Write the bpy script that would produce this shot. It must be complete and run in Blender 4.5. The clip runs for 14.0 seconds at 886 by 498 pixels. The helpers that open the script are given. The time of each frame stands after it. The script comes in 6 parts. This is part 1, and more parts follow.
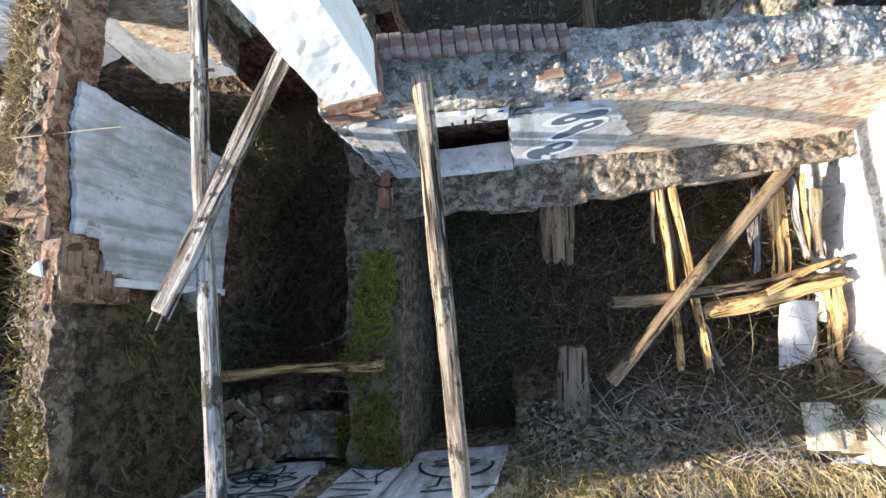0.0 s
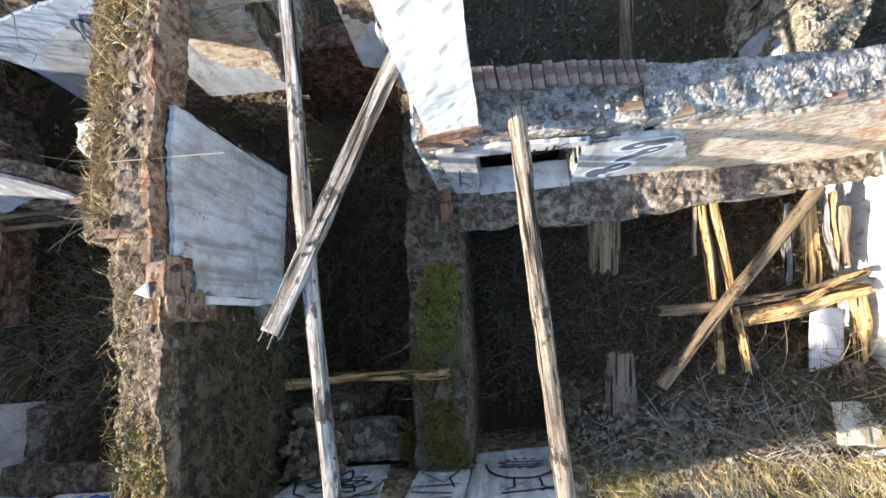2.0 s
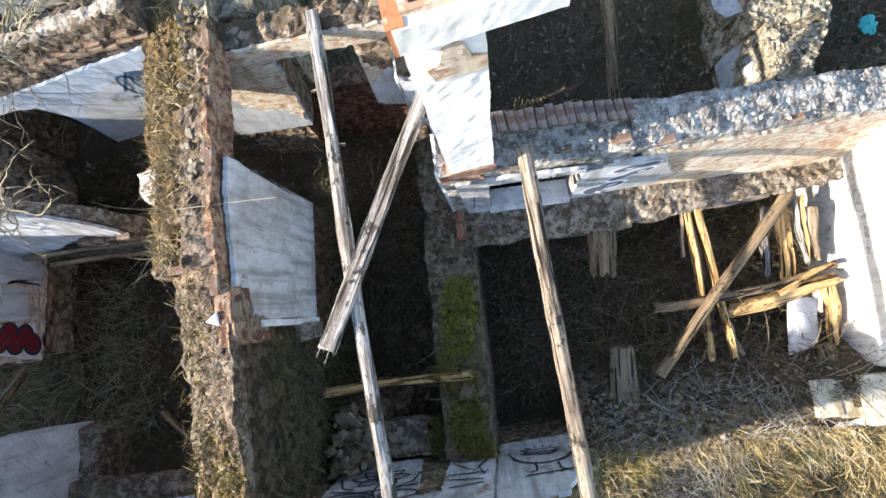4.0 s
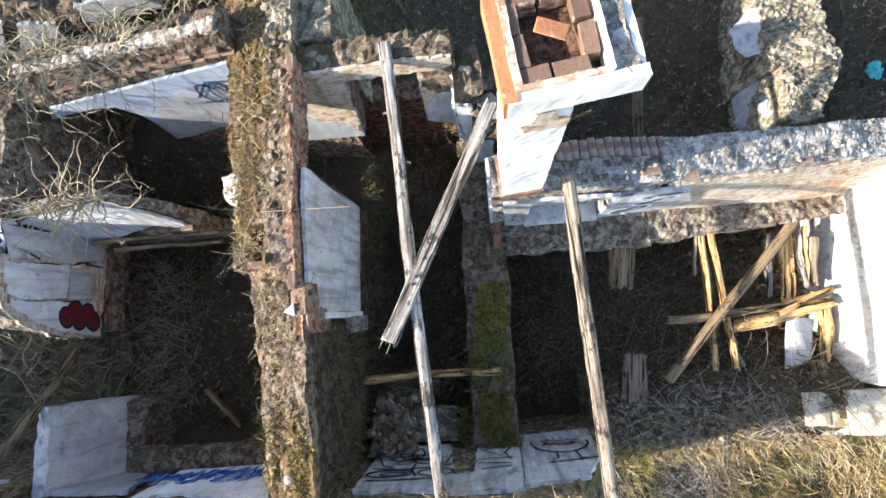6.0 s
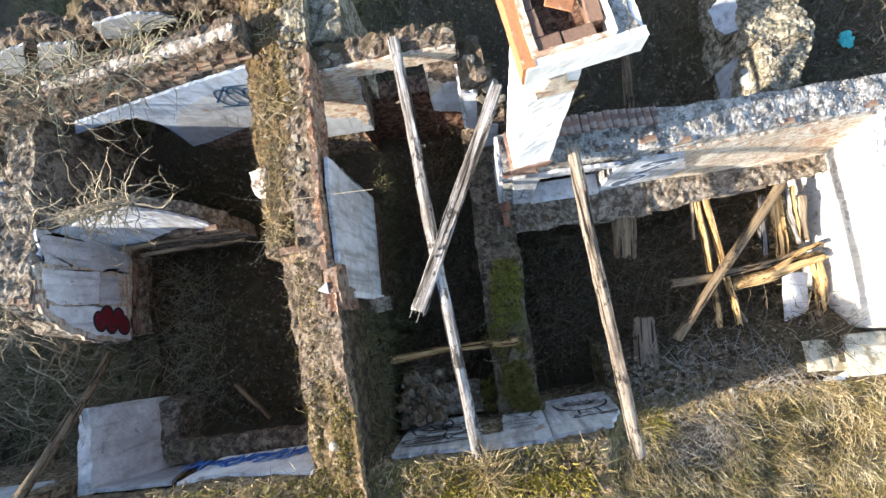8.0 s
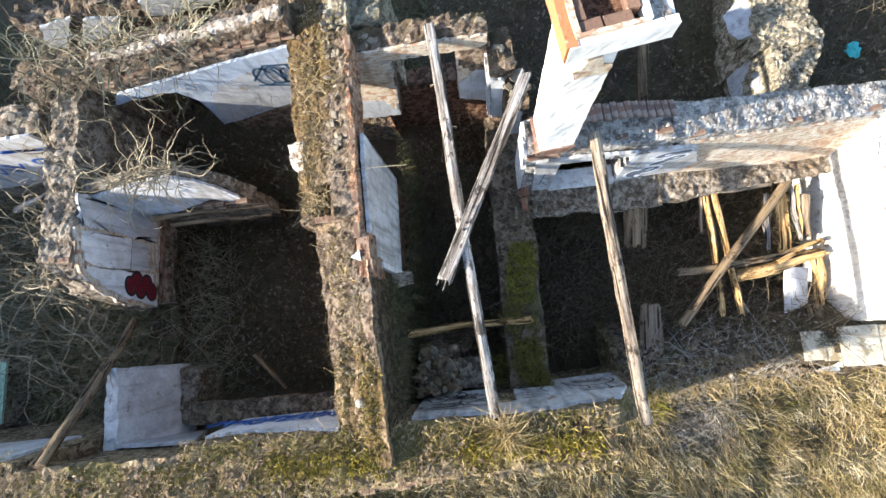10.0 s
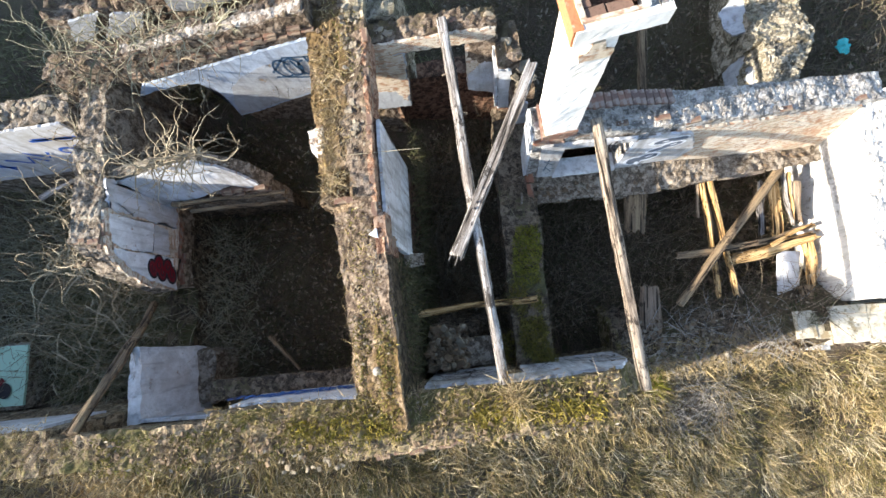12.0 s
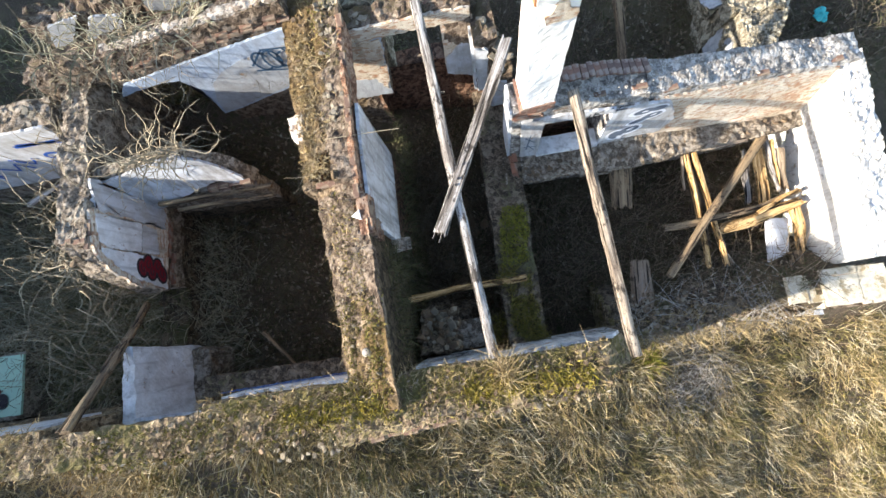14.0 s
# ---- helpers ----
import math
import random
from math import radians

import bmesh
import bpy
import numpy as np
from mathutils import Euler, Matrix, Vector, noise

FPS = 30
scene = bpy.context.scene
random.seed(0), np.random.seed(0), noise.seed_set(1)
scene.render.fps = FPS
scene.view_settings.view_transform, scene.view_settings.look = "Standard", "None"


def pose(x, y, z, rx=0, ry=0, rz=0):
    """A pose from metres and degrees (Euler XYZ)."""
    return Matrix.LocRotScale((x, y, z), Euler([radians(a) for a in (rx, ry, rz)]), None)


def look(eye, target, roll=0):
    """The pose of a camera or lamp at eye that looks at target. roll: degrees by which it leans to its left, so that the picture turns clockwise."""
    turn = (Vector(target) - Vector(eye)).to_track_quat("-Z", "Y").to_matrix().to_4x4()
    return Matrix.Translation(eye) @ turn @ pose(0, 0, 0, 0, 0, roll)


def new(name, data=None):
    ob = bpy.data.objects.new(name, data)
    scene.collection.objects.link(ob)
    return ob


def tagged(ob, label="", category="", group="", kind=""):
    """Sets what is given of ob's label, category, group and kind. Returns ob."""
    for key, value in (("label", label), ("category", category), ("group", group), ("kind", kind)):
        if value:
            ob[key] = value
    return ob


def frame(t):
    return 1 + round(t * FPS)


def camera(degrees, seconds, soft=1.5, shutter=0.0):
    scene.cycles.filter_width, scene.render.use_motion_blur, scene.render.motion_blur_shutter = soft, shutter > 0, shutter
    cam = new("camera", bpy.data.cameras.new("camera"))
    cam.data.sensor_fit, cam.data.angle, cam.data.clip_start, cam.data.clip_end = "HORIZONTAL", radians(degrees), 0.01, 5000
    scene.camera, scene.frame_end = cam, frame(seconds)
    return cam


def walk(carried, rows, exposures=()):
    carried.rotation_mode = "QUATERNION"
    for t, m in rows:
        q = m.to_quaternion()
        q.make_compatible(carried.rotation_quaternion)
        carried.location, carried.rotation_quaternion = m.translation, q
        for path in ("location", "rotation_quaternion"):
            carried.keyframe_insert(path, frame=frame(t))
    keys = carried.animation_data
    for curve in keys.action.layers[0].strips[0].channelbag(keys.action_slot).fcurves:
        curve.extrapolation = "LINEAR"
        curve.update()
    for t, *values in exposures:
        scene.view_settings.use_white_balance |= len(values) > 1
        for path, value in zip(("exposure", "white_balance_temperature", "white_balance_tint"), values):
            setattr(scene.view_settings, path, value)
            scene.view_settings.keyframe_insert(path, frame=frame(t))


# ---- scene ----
cam = camera(94.0, 14.0)
PATH = [
    (0, (0.439, -0.27, 8.317), (0.088, 0.083, 6.38), -48.6),
    (0.5, (0.107, -0.159, 8.417), (-0.215, 0.168, 6.471), -47.4),
    (1, (-0.216, -0.104, 8.517), (-0.505, 0.229, 6.566), -43.8),
    (1.5, (-0.437, -0.012, 8.644), (-0.715, 0.3, 6.688), -44.6),
    (2, (-0.547, 0.017, 8.796), (-0.82, 0.332, 6.84), -44.9),
    (4.3, (-0.86, 0.241, 9.669), (-1.107, 0.546, 7.708), -46.1),
    (4.5, (-0.942, 0.274, 9.739), (-1.188, 0.577, 7.778), -46.0),
    (5, (-1.119, 0.325, 9.936), (-1.362, 0.618, 7.973), -45.4),
    (5.5, (-1.243, 0.344, 10.155), (-1.485, 0.631, 8.19), -44.5),
    (6, (-1.334, 0.303, 10.356), (-1.575, 0.596, 8.393), -43.3),
    (6.5, (-1.396, 0.23, 10.517), (-1.635, 0.529, 8.554), -43.3),
    (7, (-1.469, 0.121, 10.628), (-1.701, 0.427, 8.665), -43.4),
    (7.5, (-1.557, -0.023, 10.711), (-1.783, 0.289, 8.749), -43.2),
    (8, (-1.663, -0.164, 10.757), (-1.882, 0.153, 8.795), -42.5),
    (10.3, (-2.161, -0.652, 11.191), (-2.367, -0.329, 9.228), -37.3),
    (10.5, (-2.219, -0.703, 11.238), (-2.421, -0.379, 9.275), -36.3),
    (11, (-2.307, -0.81, 11.355), (-2.509, -0.482, 9.392), -35.5),
    (11.5, (-2.315, -0.919, 11.434), (-2.521, -0.587, 9.473), -36.0),
    (12, (-2.268, -1.015, 11.48), (-2.476, -0.68, 9.52), -37.2),
    (12.5, (-2.197, -1.123, 11.507), (-2.409, -0.781, 9.547), -38.6),
    (13, (-2.128, -1.244, 11.499), (-2.337, -0.895, 9.541), -39.0),
    (13.5, (-2.087, -1.359, 11.456), (-2.295, -1.008, 9.498), -38.7),
    (14, (-2.066, -1.446, 11.382), (-2.274, -1.093, 9.424), -38.8),
]
walk(cam, [(t, look(eye, target, roll)) for t, eye, target, roll in PATH])

# ---- light ----
world = bpy.data.worlds.new("sky")
scene.world = world
world.use_nodes = True
_nt = world.node_tree
_sky = _nt.nodes.new("ShaderNodeTexSky")
_sky.sky_type, _sky.sun_disc = "NISHITA", False
SUN_EL, SUN_FROM = 24.0, 192.0          # degrees above the horizon; compass angle counted from +x, anticlockwise
_sky.sun_elevation = radians(SUN_EL)
_sky.sun_rotation = radians(90.0 - SUN_FROM)
_nt.nodes["Background"].inputs["Strength"].default_value = 0.14
_nt.links.new(_sky.outputs[0], _nt.nodes["Background"].inputs["Color"])
_sd = bpy.data.lights.new("sun", "SUN")
_sd.energy, _sd.angle, _sd.color = 5.0, radians(0.6), (1.0, 0.91, 0.78)
sun = new("sun", _sd)
_c = math.cos(radians(SUN_EL))
sun.matrix_world = look((0, 0, 30), (-_c * math.cos(radians(SUN_FROM)), -_c * math.sin(radians(SUN_FROM)), 30 - math.sin(radians(SUN_EL))))
scene.view_settings.exposure = 1.63


# ---- materials ----
class Nodes:
    """A short way to write a node material."""

    def __init__(self, name):
        self.mat = bpy.data.materials.new(name)
        self.mat.use_nodes = True
        self.t = self.mat.node_tree
        self.bsdf = self.t.nodes["Principled BSDF"]
        self.co = self.t.nodes.new("ShaderNodeTexCoord").outputs["Object"]

    def link(self, a, b):
        self.t.links.new(a, b)

    def noise(self, scale, detail=6.0, rough=0.6, co=None, stretch=None):
        n = self.t.nodes.new("ShaderNodeTexNoise")
        n.inputs["Scale"].default_value, n.inputs["Detail"].default_value, n.inputs["Roughness"].default_value = scale, detail, rough
        co = co or self.co
        if stretch:
            m = self.t.nodes.new("ShaderNodeMapping")
            m.inputs["Scale"].default_value = stretch
            self.link(co, m.inputs["Vector"])
            co = m.outputs[0]
        self.link(co, n.inputs["Vector"])
        return n.outputs["Fac"]

    def voronoi(self, scale, feature="F1", out="Distance", stretch=None):
        n = self.t.nodes.new("ShaderNodeTexVoronoi")
        n.feature = feature
        n.inputs["Scale"].default_value = scale
        co = self.co
        if stretch:
            m = self.t.nodes.new("ShaderNodeMapping")
            m.inputs["Scale"].default_value = stretch
            self.link(co, m.inputs["Vector"])
            co = m.outputs[0]
        self.link(co, n.inputs["Vector"])
        return n.outputs[out]

    def ramp(self, fac, *stops):
        n = self.t.nodes.new("ShaderNodeValToRGB")
        e = n.color_ramp.elements
        while len(e) < len(stops):
            e.new(0.5)
        for el, (p, c) in zip(e, stops):
            el.position = p
            el.color = (*c, 1) if len(c) == 3 else c
        self.link(fac, n.inputs[0])
        return n.outputs["Color"]

    def step(self, fac, lo, hi):
        n = self.t.nodes.new("ShaderNodeMapRange")
        n.interpolation_type = "SMOOTHSTEP"
        n.inputs["From Min"].default_value, n.inputs["From Max"].default_value = lo, hi
        self.link(fac, n.inputs["Value"])
        return n.outputs[0]

    def mix(self, fac, a, b, mode="MIX"):
        n = self.t.nodes.new("ShaderNodeMix")
        n.data_type, n.blend_type = "RGBA", mode
        for s, v in ((n.inputs[0], fac), (n.inputs[6], a), (n.inputs[7], b)):
            if isinstance(v, (int, float)):
                s.default_value = v
            elif isinstance(v, tuple):
                s.default_value = (*v, 1)
            else:
                self.link(v, s)
        return n.outputs[2]

    def math(self, op, a, b):
        n = self.t.nodes.new("ShaderNodeMath")
        n.operation = op
        for s, v in zip(n.inputs, (a, b)):
            if isinstance(v, (int, float)):
                s.default_value = v
            else:
                self.link(v, s)
        return n.outputs[0]

    def random(self):
        return self.t.nodes.new("ShaderNodeObjectInfo").outputs["Random"]

    def island(self):
        return self.t.nodes.new("ShaderNodeNewGeometry").outputs["Random Per Island"]

    def done(self, colour, rough=0.9, bump=None, strength=0.4, dist=0.02, spec=0.25):
        if isinstance(colour, tuple):
            self.bsdf.inputs["Base Color"].default_value = (*colour, 1)
        else:
            self.link(colour, self.bsdf.inputs["Base Color"])
        self.bsdf.inputs["Roughness"].default_value = rough
        self.bsdf.inputs["Specular IOR Level"].default_value = spec
        if bump is not None:
            b = self.t.nodes.new("ShaderNodeBump")
            b.inputs["Strength"].default_value, b.inputs["Distance"].default_value = strength, dist
            self.link(bump, b.inputs["Height"])
            self.link(b.outputs[0], self.bsdf.inputs["Normal"])
        return self.mat


def rubble_mat(name, a, b, c, growth, cover=0.5, side=None):
    """Rubble in lime mortar: blotches of stone, pale grains, and a growth of lichen or moss that keeps to the upper faces."""
    n = Nodes(name)
    warp = n.noise(6.0, 3, 0.5)
    big, mid, small = n.noise(1.1, 5), n.noise(11, 7, 0.75), n.noise(42, 5, 0.75)
    v = n.t.nodes.new("ShaderNodeTexVoronoi")
    v.inputs["Scale"].default_value = 8.5
    off = n.t.nodes.new("ShaderNodeVectorMath")
    off.operation = "ADD"
    spread = n.t.nodes.new("ShaderNodeTexNoise")
    spread.inputs["Scale"].default_value, spread.inputs["Detail"].default_value = 9.0, 4.0
    n.link(n.co, spread.inputs["Vector"])
    scale = n.t.nodes.new("ShaderNodeVectorMath")
    scale.operation = "SCALE"
    scale.inputs["Scale"].default_value = 0.16
    n.link(spread.outputs["Color"], scale.inputs[0])
    n.link(n.co, off.inputs[0])
    n.link(scale.outputs[0], off.inputs[1])
    n.link(off.outputs[0], v.inputs["Vector"])
    sep = n.t.nodes.new("ShaderNodeSeparateColor")
    n.link(v.outputs["Color"], sep.inputs[0])
    blend = n.math("ADD", n.math("MULTIPLY", mid, 0.82), n.math("MULTIPLY", sep.outputs[0], 0.18))
    col = n.ramp(blend, (0.41, a), (0.5, b), (0.59, c))
    col = n.mix(n.math("MULTIPLY", n.step(small, 0.54, 0.66), 0.6), col, tuple(min(0.7, x * 1.5) for x in c))
    col = n.mix(n.math("MULTIPLY", n.step(small, 0.44, 0.34), 0.6), col, tuple(x * 0.5 for x in a))
    geo = n.t.nodes.new("ShaderNodeNewGeometry")
    sx = n.t.nodes.new("ShaderNodeSeparateXYZ")
    n.link(geo.outputs["True Normal"], sx.inputs[0])
    up = n.step(sx.outputs["Z"], 0.25, 0.75)
    patch = n.step(n.math("ADD", n.math("MULTIPLY", big, 0.5), n.math("MULTIPLY", mid, 0.5)), cover, cover + 0.08)
    col = n.mix(n.math("MULTIPLY", patch, n.math("ADD", n.math("MULTIPLY", up, 0.75), 0.2)), col, growth)
    h = n.math("ADD", n.math("MULTIPLY", mid, 1.0), n.math("MULTIPLY", v.outputs["Distance"], -0.8))
    return n.done(col, 0.96, n.math("ADD", h, n.math("MULTIPLY", small, 0.4)), 0.9, 0.04)


RUBBLE = rubble_mat("rubble masonry", (0.09, 0.07, 0.05), (0.20, 0.16, 0.12), (0.36, 0.31, 0.25), (0.30, 0.285, 0.23), 0.54)
BROWN = rubble_mat("brown earthy rubble", (0.045, 0.034, 0.024), (0.115, 0.085, 0.058), (0.23, 0.18, 0.13), (0.11, 0.105, 0.05), 0.52)
BRICKBED = rubble_mat("crumbled brick and mortar", (0.105, 0.05, 0.032), (0.24, 0.132, 0.08), (0.38, 0.265, 0.19), (0.30, 0.24, 0.18), 0.55)
MOSSY = rubble_mat("mossy rubble", (0.075, 0.057, 0.04), (0.20, 0.145, 0.09), (0.38, 0.30, 0.205), (0.135, 0.115, 0.04), 0.47)
PALE = rubble_mat("pale lime rubble", (0.14, 0.127, 0.113), (0.30, 0.277, 0.25), (0.53, 0.51, 0.475), (0.22, 0.20, 0.175), 0.55)
# Lit copy of the lime rubble: the sun's glare is put into its colour.
LIME = rubble_mat("lime rubble paled for sun glare", (0.42, 0.40, 0.36), (0.66, 0.64, 0.60), (0.82, 0.81, 0.78), (0.50, 0.48, 0.42), 0.58)
# Reddish masonry with the shade of the rooms mixed into its colour.
DARKWALL = rubble_mat("shade-darkened reddish masonry", (0.045, 0.027, 0.019), (0.13, 0.065, 0.042), (0.25, 0.15, 0.10), (0.085, 0.085, 0.035), 0.52)


LICHEN = rubble_mat("grey lichened rubble", (0.06, 0.042, 0.03), (0.125, 0.09, 0.064), (0.25, 0.20, 0.155), (0.09, 0.07, 0.036), 0.50)
STRAWTOP = rubble_mat("straw-covered rubble", (0.06, 0.042, 0.028), (0.155, 0.105, 0.06), (0.34, 0.26, 0.175), (0.125, 0.082, 0.034), 0.46)
WEEDWALL = rubble_mat("dark weedy masonry", (0.026, 0.02, 0.013), (0.068, 0.051, 0.033), (0.135, 0.103, 0.069), (0.055, 0.055, 0.022), 0.48)
CREST = rubble_mat("weathered lime crest", (0.17, 0.13, 0.10), (0.34, 0.29, 0.24), (0.50, 0.46, 0.41), (0.20, 0.16, 0.11), 0.52)
LICHEN_PALE = rubble_mat("pale lichened stone", (0.10, 0.085, 0.058), (0.23, 0.20, 0.145), (0.42, 0.38, 0.30), (0.17, 0.155, 0.085), 0.54)


def plaster_mat(name, white, stain, crumb, flake=0.66, streak=0.5, courses=0.0, relief=0.6):
    """Old lime plaster: cloudy stains, runs, hairline cracks in places, flakes down to what lies under it; courses: how far brick courses show."""
    n = Nodes(name)
    soft, mid, fine = n.noise(1.3, 8, 0.7), n.noise(5.5, 9, 0.75), n.noise(40, 6, 0.75)
    run = n.noise(2.2, 6, 0.6, stretch=(3.0, 3.0, 0.35))
    col = n.mix(n.step(n.math("ADD", n.math("MULTIPLY", soft, 0.55), n.math("MULTIPLY", mid, 0.45)), 0.40, 0.62), white, stain)
    col = n.mix(n.math("MULTIPLY", n.step(run, streak, streak + 0.22), 0.6), col, tuple(v * 0.5 for v in stain))
    col = n.mix(n.math("MULTIPLY", n.step(fine, 0.52, 0.72), 0.35), col, tuple(v * 0.6 for v in stain))
    flakes = n.noise(4.2, 10, 0.72)
    col = n.mix(n.step(flakes, flake, flake + 0.025), col, crumb)
    rim = n.math("MULTIPLY", n.step(flakes, flake - 0.03, flake), n.step(flakes, flake + 0.02, flake))
    col = n.mix(n.math("MULTIPLY", rim, 0.5), col, tuple(v * 0.3 for v in stain))
    h = n.math("ADD", n.math("MULTIPLY", fine, 0.3), n.math("MULTIPLY", n.math("MAXIMUM", flakes, flake - 0.1), -2.0))
    if courses:
        line = n.noise(3.0, 10, 0.72, stretch=(1.9, 1.9, 6.5))
        show = n.math("MULTIPLY", n.step(line, 0.51, 0.56), courses)
        col = n.mix(n.math("MULTIPLY", show, 0.8), col, crumb)
        dark = n.step(n.noise(4.2, 9, 0.75, stretch=(1.6, 1.6, 7.0)), 0.57, 0.61)
        col = n.mix(n.math("MULTIPLY", dark, 0.7 * courses), col, tuple(v * 0.35 for v in crumb))
        h = n.math("SUBTRACT", h, n.math("MULTIPLY", line, 1.4))
    return n.done(col, 0.9, h, relief, 0.025)


PLASTER = plaster_mat("white lime plaster", (0.78, 0.80, 0.82), (0.54, 0.535, 0.53), (0.38, 0.25, 0.17), 0.63)
# White plaster with the blue of sky-lit shade mixed into its colour.
PLASTER_SHADE_BLUE = plaster_mat("white plaster tinted with shade blue", (0.40, 0.48, 0.60), (0.26, 0.295, 0.35), (0.32, 0.23, 0.17), 0.64)
PLASTER_CHIPPED = plaster_mat("chipped white plaster", (0.74, 0.72, 0.68), (0.48, 0.42, 0.34), (0.22, 0.14, 0.09), 0.54)
PLASTER_DULL = plaster_mat("dull grey-blue plaster", (0.40, 0.43, 0.47), (0.28, 0.285, 0.29), (0.27, 0.20, 0.14), 0.62)
PLASTER_FLAKED = plaster_mat("flaked ochre plaster", (0.66, 0.61, 0.52), (0.50, 0.41, 0.30), (0.36, 0.20, 0.12), 0.60, 0.5, 1.0)
PLASTER_GREY = plaster_mat("greyed plaster", (0.58, 0.60, 0.64), (0.40, 0.385, 0.36), (0.22, 0.16, 0.11), 0.66)
PLASTER_STAINED = plaster_mat("stained limewash", (0.60, 0.62, 0.66), (0.36, 0.345, 0.33), (0.34, 0.21, 0.14), 0.62, 0.44)
WHITEWASH = plaster_mat("bright whitewash", (0.88, 0.87, 0.85), (0.76, 0.74, 0.69), (0.50, 0.36, 0.24), 0.70, 0.66, relief=0.12)
WHITEWASH_GRIMY = plaster_mat("grimy whitewash", (0.86, 0.85, 0.82), (0.66, 0.63, 0.55), (0.44, 0.37, 0.27), 0.60, 0.46, relief=0.3)
STEP_STONE = plaster_mat("weathered pale step stone", (0.62, 0.57, 0.46), (0.42, 0.37, 0.27), (0.26, 0.21, 0.13), 0.57)


def brick_mat(name, a, b, mortar, cover=0.58):
    n = Nodes(name)
    fine, blot = n.noise(30, 6, 0.7), n.noise(6, 5, 0.6)
    col = n.mix(n.random(), a, b)
    col = n.mix(n.math("MULTIPLY", n.step(fine, 0.45, 0.7), 0.5), col, tuple(v * 0.45 for v in a))
    col = n.mix(n.step(blot, cover, cover + 0.1), col, mortar)
    return n.done(col, 0.93, n.math("ADD", fine, blot), 0.6, 0.012)


BRICK = brick_mat("weathered red brick", (0.30, 0.135, 0.08), (0.16, 0.095, 0.075), (0.26, 0.19, 0.145), 0.50)
BRICK_SOOT = brick_mat("sooty chimney brick", (0.14, 0.085, 0.062), (0.20, 0.125, 0.09), (0.42, 0.32, 0.24), 0.56)
# Dusty brick, its colour darkened further to stand for the chimney's shadow.
BRICK_DUSTY_SHADED = brick_mat("dusty brick darkened for shadow", (0.20, 0.115, 0.085), (0.12, 0.085, 0.075), (0.25, 0.20, 0.17), 0.48)
BRICK_WORN = brick_mat("worn crumbled brick", (0.19, 0.11, 0.078), (0.12, 0.085, 0.067), (0.24, 0.18, 0.13), 0.45)
TERRACOTTA = brick_mat("orange render", (0.46, 0.20, 0.095), (0.42, 0.18, 0.085), (0.60, 0.46, 0.35), 0.60)
STONE = brick_mat("loose pale stone", (0.42, 0.39, 0.355), (0.25, 0.225, 0.20), (0.38, 0.355, 0.32), 0.5)
STONE_LICHEN = brick_mat("lichened stone", (0.33, 0.285, 0.22), (0.17, 0.14, 0.10), (0.26, 0.22, 0.155), 0.5)
STONE_BROWN = brick_mat("loose brown stone", (0.22, 0.15, 0.095), (0.10, 0.07, 0.048), (0.19, 0.15, 0.095), 0.5)


def wood_mat(name, pale, grey, dark):
    """Weathered timber with the grain along local z: streaks, long drying cracks, dark rot patches."""
    n = Nodes(name)
    grain = n.noise(22.0, 8, 0.75, stretch=(2.2, 2.2, 0.12))
    streak = n.noise(9.0, 5, 0.6, stretch=(1.6, 1.6, 0.10))
    rot = n.noise(3.2, 7, 0.75, stretch=(1.0, 1.0, 0.55))
    mixed = n.math("ADD", n.math("MULTIPLY", grain, 0.5), n.math("MULTIPLY", streak, 0.5))
    col = n.ramp(mixed, (0.40, dark), (0.485, grey), (0.575, pale))
    col = n.mix(n.math("MULTIPLY", n.step(rot, 0.53, 0.58), 0.9), col, tuple(v * 0.6 for v in dark))
    fleck = n.noise(30.0, 4, 0.7, stretch=(1.0, 1.0, 0.35))
    col = n.mix(n.math("MULTIPLY", n.step(fleck, 0.60, 0.66), 0.75), col, tuple(v * 0.4 for v in dark))
    split = n.step(n.noise(14.0, 2, 0.4, stretch=(1.3, 1.3, 0.07)), 0.40, 0.36)
    col = n.mix(n.math("MULTIPLY", split, 0.95), col, tuple(v * 0.2 for v in dark))
    return n.done(col, 0.9, n.math("SUBTRACT", mixed, n.math("MULTIPLY", split, 0.8)), 0.9, 0.03)


WOOD = wood_mat("weathered grey timber", (0.46, 0.44, 0.42), (0.20, 0.175, 0.155), (0.06, 0.05, 0.042))
WOOD_TAN = wood_mat("tan weathered timber", (0.40, 0.32, 0.23), (0.25, 0.185, 0.125), (0.10, 0.07, 0.05))
WOOD_BROWN = wood_mat("brown weathered timber", (0.42, 0.35, 0.27), (0.19, 0.15, 0.115), (0.045, 0.034, 0.026))
# Lit copy of the timber: low golden sunlight is mixed into its colour.
WOOD_SUNLIT = wood_mat("splintered timber with golden sun in its colour", (0.72, 0.50, 0.25), (0.44, 0.26, 0.10), (0.10, 0.055, 0.025))
WOOD_STUMP = wood_mat("dry brown stump timber", (0.27, 0.20, 0.145), (0.20, 0.145, 0.10), (0.11, 0.078, 0.052))
WOOD_DARK = wood_mat("dark rotten timber", (0.30, 0.22, 0.13), (0.17, 0.12, 0.075), (0.07, 0.05, 0.035))


